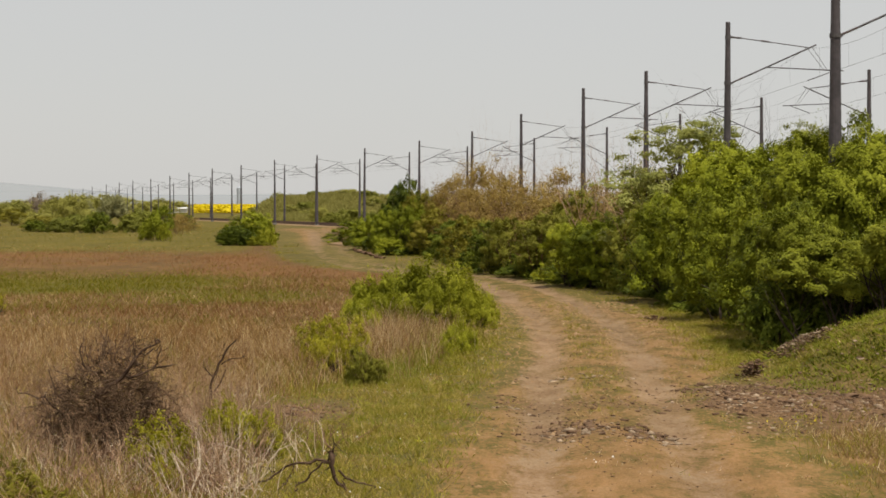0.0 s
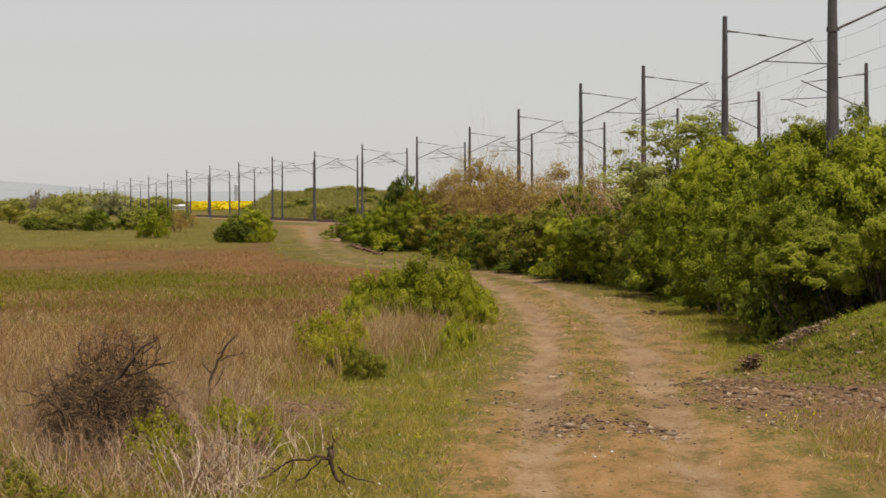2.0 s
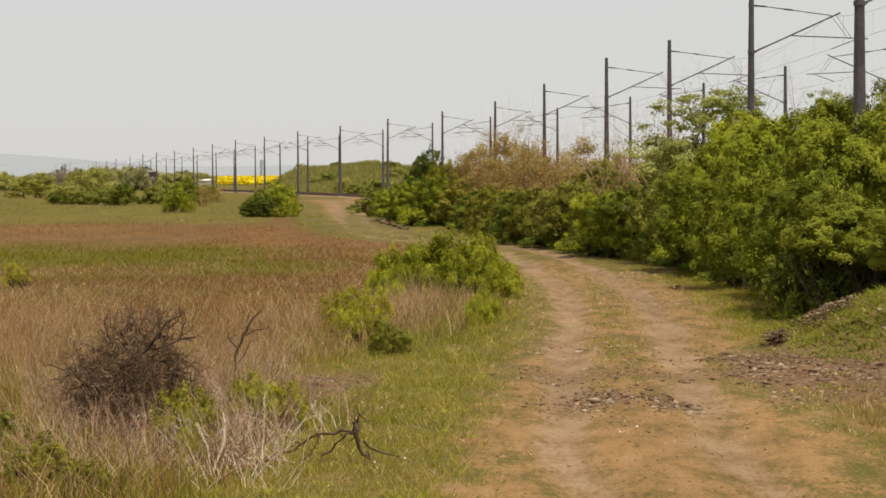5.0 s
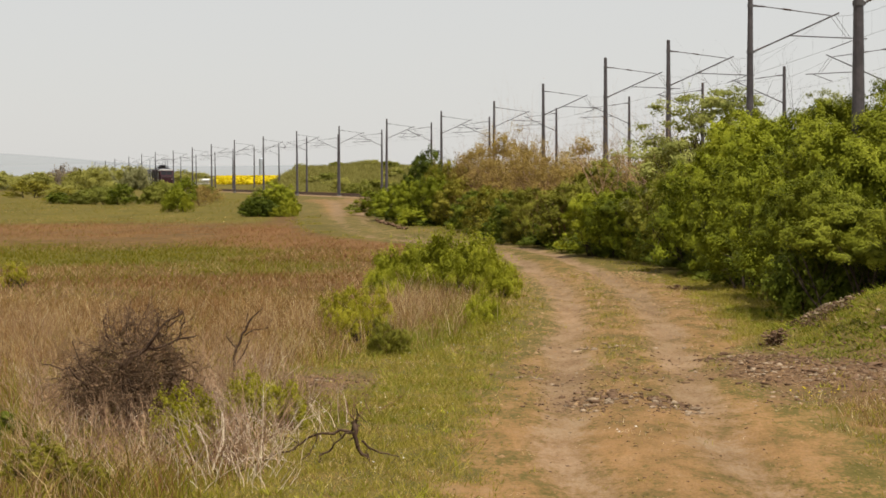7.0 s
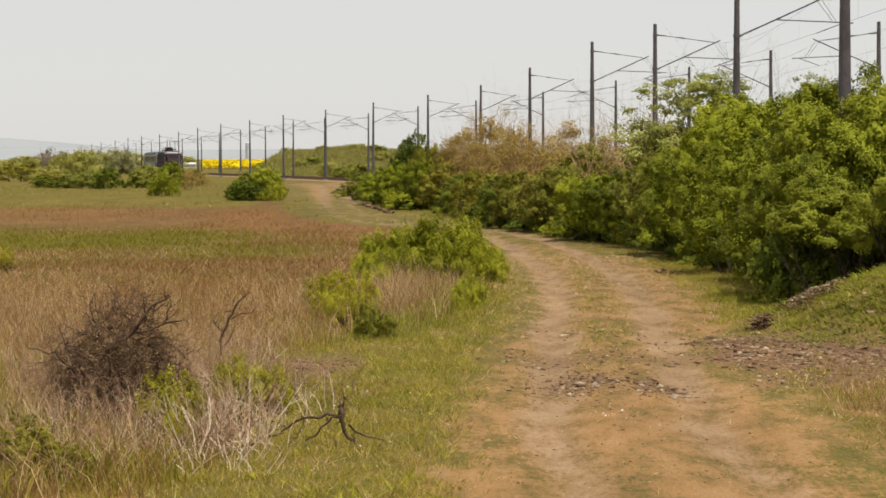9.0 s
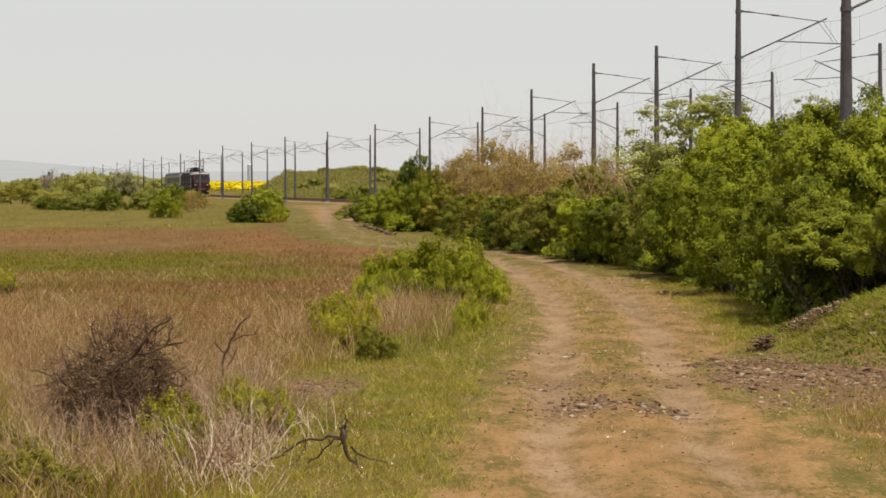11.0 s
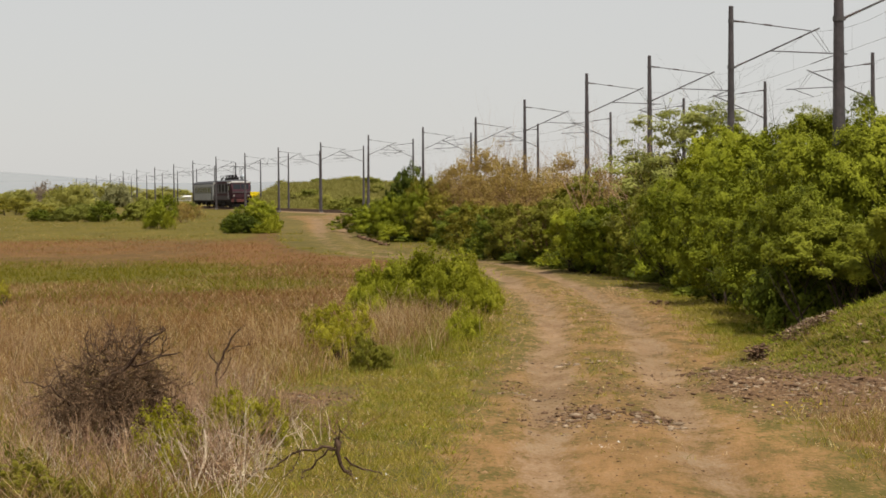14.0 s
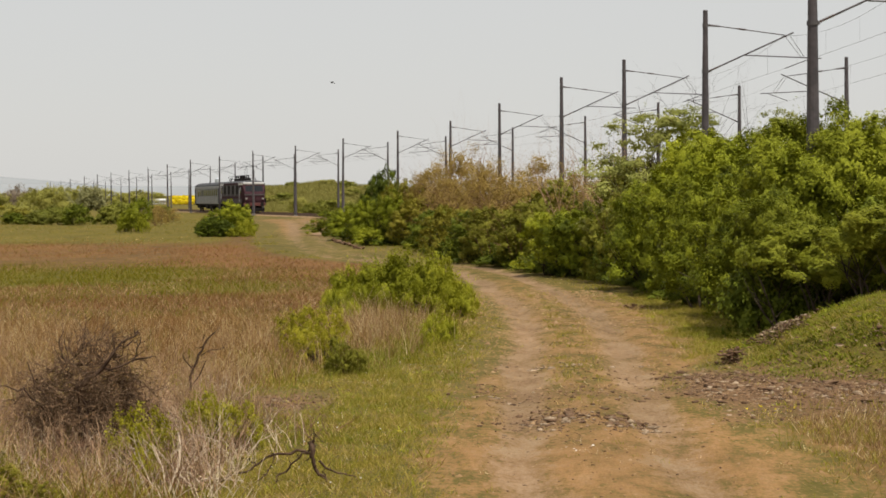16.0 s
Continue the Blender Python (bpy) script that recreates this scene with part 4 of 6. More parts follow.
def plant_hedge():
    rng = np.random.default_rng(11)
    for rows in (HEDGE_FRONT, HEDGE_BACK):
        for k, y, top, width, kind in rows:
            x = k * y
            y2 = y + (width * 0.35) + rng.uniform(-0.6, 1.4)
            shrub(kind, x * y2 / y, y2, width * (0.94 if rows is HEDGE_FRONT else 1.03), top - gz(x, y), rng, "tree" if kind == "airy" else "shrub")
    # growth in the hollow under the arching shrubs, its leaves coloured dark for shade
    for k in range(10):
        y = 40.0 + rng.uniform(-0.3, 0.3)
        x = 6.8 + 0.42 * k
        shrub("shade", x, y + 0.3, 2.1, rng.uniform(1.6, 2.0), rng, label="undergrowth in a hollow, its leaves coloured dark for shade")
    # low growth along the hedge's foot, dark-leaved to stand in for shade
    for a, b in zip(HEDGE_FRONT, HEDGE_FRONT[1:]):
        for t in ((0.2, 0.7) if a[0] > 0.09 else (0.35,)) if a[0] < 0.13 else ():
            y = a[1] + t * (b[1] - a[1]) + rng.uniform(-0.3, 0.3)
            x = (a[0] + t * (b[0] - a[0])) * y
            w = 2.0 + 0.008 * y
            shrub("shade", x, y + 0.9, w * 0.8, rng.uniform(0.5, 1.0), rng, label="low dense undergrowth at the hedge's foot, leaves darkened for shade")


plant_hedge()


def plant_others():
    rng = np.random.default_rng(23)
    # the clump on the road's inner bend, and small ones at its foot
    for x, y, w, h in ((-1.65, 49.5, 1.6, 1.2), (-0.95, 49.8, 2.0, 1.5), (-0.1, 49.8, 2.0, 1.62), (0.5, 49.4, 1.5, 1.35), (-1.3, 48.2, 1.2, 0.95), (0.8, 48.4, 1.1, 0.9), (-0.2, 48.4, 1.4, 1.1), (-2.05, 48.8, 0.9, 0.75), (-1.9, 46.8, 0.9, 0.7), (-1.55, 45.4, 0.7, 0.6), (0.2, 39.6, 0.75, 0.55), (0.5, 41.0, 0.5, 0.45), (0.35, 43.0, 0.7, 0.5)):
        shrub("low", x, y, w, h, rng)
    for x, y, w, h in ((-1.3, 33.0, 0.55, 0.64), (-1.06, 33.2, 0.42, 0.45)):
        shrub("muted", x, y, w, h, rng, label="small dull green shrub in rough grass")
    for x, y, w, h in ((-4.85, 22.0, 0.6, 0.4),):
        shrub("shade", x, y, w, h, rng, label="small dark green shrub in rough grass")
    for x, y, w, h in ((-2.92, 21.4, 0.75, 0.72), (-2.72, 21.3, 0.55, 0.6), (-2.5, 23.6, 0.6, 0.68), (-2.2, 23.2, 0.8, 0.58), (-2.38, 23.1, 0.7, 0.6), (-2.02, 23.3, 0.5, 0.6), (-2.9, 22.3, 0.4, 0.35), (-2.6, 20.4, 0.3, 0.4), (-2.75, 20.2, 0.25, 0.45), (-2.1, 38.0, 0.9, 0.9), (-1.7, 38.4, 0.8, 0.85), (-2.5, 38.6, 0.8, 0.7), (-2.2, 36.5, 0.7, 0.6), (-1.9, 35.2, 0.6, 0.7), (-1.5, 34.4, 0.5, 0.75), (-11.8, 54.5, 0.8, 0.7)):
        shrub("yellow", x, y, w, h, rng)
    for k in range(26):
        y = rng.uniform(20.5, 31)
        x = rng.uniform(-0.215, -0.09) * y
        shrub("yellow", x, y, rng.uniform(0.18, 0.36), rng.uniform(0.14, 0.3), rng, label="small leafy green weed in dry grass")
    for x, y, w, h in ((-3.78, 18.6, 0.9, 0.5), (-3.35, 18.4, 0.5, 0.38), (-4.2, 20.3, 0.5, 0.4)):
        shrub("olive", x, y, w, h, rng, label="small olive shrub with pale leaves in rough grass")
    # bushes over the meadow, before the railway
    # low dark ones before the first clump stand in for its shaded lower left
    for x, y, w, h, kind in ((-11.9, 131.5, 2.6, 2.25, "green"), (-11.3, 131.7, 2.0, 1.95, "fresh"), (-12.9, 131.5, 2.3, 1.7, "green"), (-12.9, 129.3, 2.4, 1.25, "dark"), (-12.1, 129.0, 1.7, 0.95, "dark"), (-10.9, 129.6, 1.5, 1.15, "low"), (-13.5, 130.2, 1.2, 0.95, "dark"), (-11.4, 128.4, 1.4, 0.7, "low"),
                             (-19.9, 144, 2.1, 1.7, "fresh"), (-20.6, 145, 1.3, 1.1, "low"), (-19.2, 143.5, 1.2, 1.2, "low"), (-22.6, 168, 2.4, 2.3, "green"), (-21.4, 170, 1.8, 1.7, "brown"),
                             (-28.8, 175, 3.0, 1.8, "dark"), (-30.6, 178, 2.6, 1.4, "far"), (-27.0, 180, 2.6, 1.6, "far"), (-33.0, 180, 2.8, 1.2, "far"), (-35.4, 182, 2.6, 1.1, "dark"),
                             (-34.5, 195, 3.6, 1.5, "far"), (-29, 200, 3.6, 1.7, "far"), (-39.5, 205, 3.6, 1.3, "olive"), (-31, 215, 4, 1.9, "far"), (-38, 225, 4, 1.8, "hazy"),
                             (-25.5, 205, 2.6, 1.6, "far"), (-44, 230, 4.5, 1.7, "hazy"), (-23.6, 186, 2.0, 1.6, "brown"), (-22.7, 190, 1.8, 1.3, "brown"), (-49, 235, 6, 2, "olive")):
        shrub(kind, x, y, w, h, rng, label="rounded green bush in the open meadow")
    # the green rise behind the railway
    for k in range(34):
        x, y = rng.uniform(-31, 3), rng.uniform(303, 345)
        if x - float(mast_line(y)) < 10:
            continue
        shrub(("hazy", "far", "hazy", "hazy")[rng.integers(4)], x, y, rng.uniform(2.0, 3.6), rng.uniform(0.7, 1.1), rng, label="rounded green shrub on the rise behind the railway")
    for k in range(22):
        y = rng.uniform(240, 285)
        x = float(mast_line(y)) + 9.5 + rng.uniform(0, 14)
        shrub(("far", "far", "hazy")[rng.integers(3)], x, y, rng.uniform(2.5, 4), rng.uniform(1.2, 2.2), rng, label="low green shrub beyond the railway")
    # trees behind the bushes, their green greyed in colour for haze
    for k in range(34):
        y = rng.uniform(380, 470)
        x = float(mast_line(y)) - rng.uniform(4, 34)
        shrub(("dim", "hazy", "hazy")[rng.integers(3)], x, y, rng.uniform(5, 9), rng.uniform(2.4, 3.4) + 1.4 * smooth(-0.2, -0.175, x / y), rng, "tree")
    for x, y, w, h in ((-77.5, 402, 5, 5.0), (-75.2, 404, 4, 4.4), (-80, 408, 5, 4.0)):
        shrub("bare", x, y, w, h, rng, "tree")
    # woods past the bend, paled in colour for haze
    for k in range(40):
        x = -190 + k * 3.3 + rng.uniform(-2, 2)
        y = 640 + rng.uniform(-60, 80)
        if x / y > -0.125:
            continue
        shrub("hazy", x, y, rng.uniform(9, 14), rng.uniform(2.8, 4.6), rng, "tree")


plant_others()


# ---- dead wood ----
def build_dead_wood():
    rng = np.random.default_rng(5)
    bush = tagged(new("dead_bush", None), "leafless tangle of dark dead twigs in dry grass", "dead bush")
    paths = []
    # brambly twigs, thickest low down and towards one side, with loose ends
    for k in range(1150):
        a = rng.uniform(0, 2 * np.pi)
        r = 0.55 * math.sqrt(rng.uniform(0, 1))
        z = rng.uniform(-0.05, 0.92) * (1 - (r / 0.75) ** 3) * (1 + 0.12 * math.sin(5.0 * r * math.cos(a) + 1.0))
        px = r * math.cos(a) - 0.08
        paths += branching(rng, (px, 0.8 * r * math.sin(a), z), (rng.normal(0, 1) + 0.5 * px, rng.normal(0, 1), rng.uniform(-0.3, 0.8)), rng.uniform(0.14, 0.38), rng.choice((0.0045, 0.006, 0.008)), 2, 0.9, 0.09, 3, 0.8)
    for k in range(75):
        a = rng.uniform(-0.2 * np.pi, 1.2 * np.pi)
        paths += branching(rng, (0.4 * math.cos(a) - 0.08, rng.uniform(-0.3, 0.3), 0.2 + 0.7 * max(0.0, math.sin(a))), (math.cos(a), rng.normal(0, 0.3), max(0.1, math.sin(a)) + 0.15), rng.uniform(0.2, 0.5), 0.006, 2, 0.6, 0.03, 2, 0.6)
    v, f = tubes(paths, 3)
    new("tangle", array_mesh("tangle", v, f, TWIG_GREY)).parent = bush
    for points, thick in ((((-0.12, -0.35, 0.62), (0.08, -0.38, 0.74), (0.22, -0.4, 0.86), (0.30, -0.38, 0.98), (0.46, -0.36, 1.06)), 0.021), (((-0.08, -0.35, 0.62), (0.12, -0.4, 0.76), (0.34, -0.42, 0.82), (0.56, -0.4, 0.86)), 0.017),
                          (((0.2, -0.4, 0.84), (0.23, -0.36, 0.95), (0.22, -0.36, 1.06)), 0.012), (((0.28, -0.4, 0.95), (0.40, -0.36, 1.0), (0.44, -0.36, 0.96)), 0.008), (((0.40, -0.4, 0.83), (0.44, -0.38, 0.92), (0.47, -0.38, 1.02)), 0.009),
                          (((-0.1, -0.3, 0.0), (-0.06, -0.36, 0.3), (-0.12, -0.36, 0.62)), 0.026), (((0.05, -0.3, 0.0), (0.0, -0.36, 0.35), (-0.08, -0.36, 0.66)), 0.02),
                          (((-0.36, -0.2, 0.42), (-0.5, -0.25, 0.62), (-0.58, -0.22, 0.82)), 0.011), (((-0.4, -0.2, 0.4), (-0.62, -0.25, 0.58), (-0.86, -0.2, 0.62)), 0.011), (((-0.25, -0.2, 0.8), (-0.3, -0.2, 0.95), (-0.27, -0.2, 1.04)), 0.01)):
        p = [Vector(q) for q in points]
        fine = [a.lerp(b, t) + Vector(rng.normal(0, 0.012, 3)) for a, b in zip(p, p[1:]) for t in (0, 0.33, 0.66)] + [p[-1]]
        paths = [[(q, thick * (1 - 0.65 * k / len(fine))) for k, q in enumerate(fine)]]
        for k in range(5):
            paths += branching(rng, fine[rng.integers(2, len(fine))], rng.normal(0, 1, 3) + np.array((0.2, 0, 0.5)), rng.uniform(0.06, 0.2), thick * 0.35, 1, 0.6, 0, 2, 0.6)
        v, f = tubes(paths, 4)
        new("branch", array_mesh("branch", v, f, BARK_DEAD)).parent = bush
    x, y = -3.56, 22.7
    bush.matrix_basis = pose(x, y, gz(x, y)) @ Matrix.Diagonal((1.18, 1.1, 1.3, 1))
    limbs = ((((0, 0, 0.42), (0.03, -0.03, 0.3), (0.10, -0.1, 0.14), (0.19, -0.15, 0.0)), 0.033), (((0.02, 0, 0.47), (0, 0, 0.36), (-0.1, 0, 0.3), (-0.24, 0.05, 0.17)), 0.02),
             (((-0.02, 0, 0.33), (-0.2, 0.05, 0.31), (-0.42, 0.1, 0.29), (-0.6, 0.1, 0.17), (-0.82, 0.05, 0.1), (-0.98, 0, 0.02)), 0.017),
             (((0.05, -0.05, 0.24), (0.18, 0, 0.14), (0.33, 0, 0.1), (0.5, 0.05, 0.02)), 0.014), (((-0.4, 0.1, 0.28), (-0.46, 0, 0.14), (-0.6, -0.1, 0.03)), 0.011),
             (((-0.24, 0.05, 0.17), (-0.34, 0, 0.08), (-0.4, -0.05, 0.0)), 0.012), (((0.0, 0, 0.4), (0.03, 0, 0.5), (0.02, 0, 0.57)), 0.012), (((-0.6, 0.1, 0.17), (-0.66, 0.1, 0.24), (-0.78, 0.1, 0.27)), 0.008))
    paths = []
    for points, r in limbs:
        p = [Vector(q) for q in points]
        fine = [a.lerp(b, t) + Vector(rng.normal(0, 0.016, 3)) for a, b in zip(p, p[1:]) for t in (0, 0.33, 0.66)] + [p[-1]]
        paths.append([(q, r * 1.0 * (1 - 0.65 * k / len(fine))) for k, q in enumerate(fine)])
        for k in range(6):
            paths += branching(rng, fine[rng.integers(1, len(fine))], rng.normal(0, 1, 3) + np.array((0, 0, 0.2)), rng.uniform(0.08, 0.2), r * 0.35, 0, 0.5, 0, 0, 0.5)
    v, f = tubes(paths, 5)
    v[:, 2] = np.maximum(v[:, 2], -0.02)
    x, y = -1.1, 20.5
    t = tagged(new("fallen_branch", array_mesh("fallen_branch", v, f, BARK_DEAD)), "dark forked dead branch lying on grass", "branch")
    t.matrix_basis = pose(x, y, gz(x, y)) @ Matrix.Diagonal((0.92, 1.0, 0.95, 1))
    paths = []
    for points, r in ((((-0.04, 0, 0.0), (-0.02, 0, 0.35), (0.0, 0, 0.62), (0.09, 0, 0.78), (0.16, 0.02, 0.9), (0.24, 0.02, 1.03)), 0.024), (((0.1, 0, 0.78), (0.24, 0.02, 0.84), (0.38, 0.0, 0.86)), 0.011),
                      (((0.0, 0, 0.6), (-0.1, 0.03, 0.72), (-0.12, 0.05, 0.84)), 0.01), (((0.16, 0.02, 0.9), (0.13, 0.0, 0.98), (0.16, -0.02, 1.06)), 0.008), (((-0.02, 0, 0.4), (0.12, 0.04, 0.56), (0.17, 0.06, 0.7)), 0.01)):
        p = [Vector(q) for q in points]
        fine = [a.lerp(b, t) + Vector(rng.normal(0, 0.01, 3)) for a, b in zip(p, p[1:]) for t in (0, 0.5)] + [p[-1]]
        paths.append([(q, r * (1 - 0.6 * k / len(fine))) for k, q in enumerate(fine)])
        for k in range(4):
            paths += branching(rng, fine[rng.integers(1, len(fine))], rng.normal(0, 1, 3) + np.array((0.2, 0, 0.5)), rng.uniform(0.08, 0.18), r * 0.4, 1, 0.6, 0, 2, 0.5)
    v, f = tubes(paths, 4)
    x, y = -2.98, 27.0
    t = tagged(new("dead_sapling", array_mesh("dead_sapling", v, f, BARK_DEAD)), "leafless dark dead sapling in dry grass", "sapling")
    t.matrix_basis = pose(x, y, gz(x, y))
    for x, y, length in ((-2.42, 19.7, 0.66), (-2.3, 20.3, 0.72), (-2.55, 20.5, 0.6), (-2.1, 21.2, 0.6), (-2.85, 20.9, 0.55), (-2.45, 22.0, 0.55), (-1.95, 22.4, 0.5)):
        paths = branching(rng, (0, 0, -0.03), (0.35, 0, 0.9), length, 0.013, 2, 0.55, 0.0, 3, 0.35) + branching(rng, (0, 0, -0.03), (-0.5, 0.1, 0.8), length * 0.8, 0.011, 2, 0.5, 0.0, 2, 0.25)
        v, f = tubes(paths, 4)
        twig = tagged(new("bleached_twig", array_mesh("bleached_twig", v, f, BARK_PALE)), "forked dead twig bleached white, standing in dry grass", "twig")
        twig.matrix_basis = pose(x, y, gz(x, y))
    paths = []
    for k in range(620):
        y = rng.uniform(18.5, 29)
        x = rng.uniform(-0.215, -0.085) * y
        if k % 5 == 0:
            x, y = rng.normal(-2.6, 0.6), rng.normal(23.0, 0.9)
        paths += branching(rng, (x, y, gz(x, y)), (rng.normal(0, 0.5), rng.normal(0, 0.4), 1), rng.uniform(0.2, 0.5), 0.0058, 1, 0.5, 0.02, 2, 0.3)
    v, f = tubes(paths, 3)
    tagged(new("dry_stalks", array_mesh("dry_stalks", v, f, BARK_PALE)), "bleached dry weed stalks among the grass", "stalks", kind="stuff")
    # thorny scrub in clumps about the dead bush
    paths = []
    for c in range(52):
        cy = rng.uniform(19.5, 28.0)
        cx = rng.uniform(-0.2, -0.1) * cy
        if c < 18:
            cx, cy = rng.normal(-2.7, 0.6), rng.normal(24.0, 0.8)
        for k in range(16):
            x, y = cx + rng.normal(0, 0.17), cy + rng.normal(0, 0.17)
            paths += branching(rng, (x, y, gz(x, y) + rng.uniform(0, 0.12)), (rng.normal(0, 0.8), rng.normal(0, 0.6), rng.uniform(0.4, 1.0)), rng.uniform(0.2, 0.42), 0.007, 2, 0.7, 0.0, 3, 0.4)
    v, f = tubes(paths, 3)
    tagged(new("thorn_scrub", array_mesh("thorn_scrub", v, f, TWIG_SCRUB)), "clumps of leafless reddish brown thorn scrub in dry grass", "scrub", kind="stuff")
    paths = []
    for k in range(900):
        y = rng.uniform(22, 36) if k < 480 else rng.uniform(19, 26.5)
        x = rng.uniform(-0.215, -0.088 - 0.0006 * (y - 22)) * y
        if k < 230:
            x, y = rng.normal(-3.0, 0.6), rng.normal(26.6, 1.2)
        if bare_earth(x, y) > 0.25:
            continue
        paths += branching(rng, (x, y, gz(x, y)), (rng.normal(0, 0.3), rng.normal(0, 0.3), 1), rng.uniform(0.3, 0.7), 0.007, 2, 0.5, 0.0, 2, 0.3)
    v, f = tubes(paths, 3)
    tagged(new("dead_weeds", array_mesh("dead_weeds", v, f, TWIG_MAUVE)), "thin greyish brown dead weeds in the meadow", "weeds", kind="stuff")


build_dead_wood()


# ---- grass ----
def blades(rng, x, y, height, width, lean=0.35, simple=False):
    n = len(x)
    z = ground_z(x, y) - 0.02
    a = rng.uniform(0, np.pi, n)
    dx, dy = np.cos(a) * width / 2, np.sin(a) * width / 2
    base = np.stack([x, y, z], 1)
    side = np.stack([dx, dy, np.zeros(n)], 1)
    bend = rng.normal(0, lean, (n, 2)) * height[:, None]
    tip = base + np.stack([bend[:, 0], bend[:, 1], height], 1)
    if simple:
        v = np.stack([base - side, base + side, tip], 1).reshape(-1, 3)
        return v, np.arange(3 * n).reshape(n, 3)
    midp = base + np.stack([bend[:, 0] * 0.3, bend[:, 1] * 0.3, height * 0.55], 1)
    v = np.stack([base - side, base + side, midp + side * 0.8, midp - side * 0.8, tip + side * 0.15, tip - side * 0.15], 1).reshape(-1, 3)
    i = np.arange(n)[:, None] * 6
    f = np.concatenate([i + np.array([[0, 1, 2, 3]]), i + np.array([[3, 2, 4, 5]])])
    return v, f


def sow(name, mat, rng, n, y0, y1, test, height, width, label, lean=0.35, half=0.225):
    """Blades over the ground ahead, evenly by area, where test(x, y) holds."""
    y = np.sqrt(rng.uniform(y0 ** 2, y1 ** 2, n))
    x = rng.uniform(-half, half, n) * y
    keep = rng.random(n) < test(x, y)
    x, y = x[keep], y[keep]
    patch = 0.75 + 0.35 * wavy(x, y, 1.3, 2.0)
    h = rng.uniform(0.55, 1.15, len(x)) * height * patch
    v, f = blades(rng, x, y, h, np.full(len(x), width) * rng.uniform(0.9, 1.8, len(x)), lean, True)
    tagged(new(name, array_mesh(name, v, f, mat)), label, "grass", kind="stuff")


def left_of(x, y):
    return -(x - road_x(y)) - verge(y)


def tufts(name, mat, rng, n, y0, y1, test, per, radius, height, width, label, lean=0.5, half=0.225):
    """Tufts of blades, each tuft with a height of its own."""
    y = np.sqrt(rng.uniform(y0 ** 2, y1 ** 2, n))
    x = rng.uniform(-half, half, n) * y
    keep = rng.random(n) < test(x, y)
    x, y = x[keep], y[keep]
    tall = height * rng.lognormal(0, 0.35, len(x))
    bx = (x[:, None] + rng.normal(0, radius, (len(x), per))).ravel()
    by = (y[:, None] + rng.normal(0, radius, (len(x), per))).ravel()
    h = (tall[:, None] * rng.uniform(0.5, 1.1, (len(x), per))).ravel()
    v, f = blades(rng, bx, by, h, width * (1.3 if height < 0.2 else 1.0) * rng.uniform(0.7, 1.4, len(bx)), lean, height < 0.2)
    tagged(new(name, array_mesh(name, v, f, mat)), label, "grass", kind="stuff")


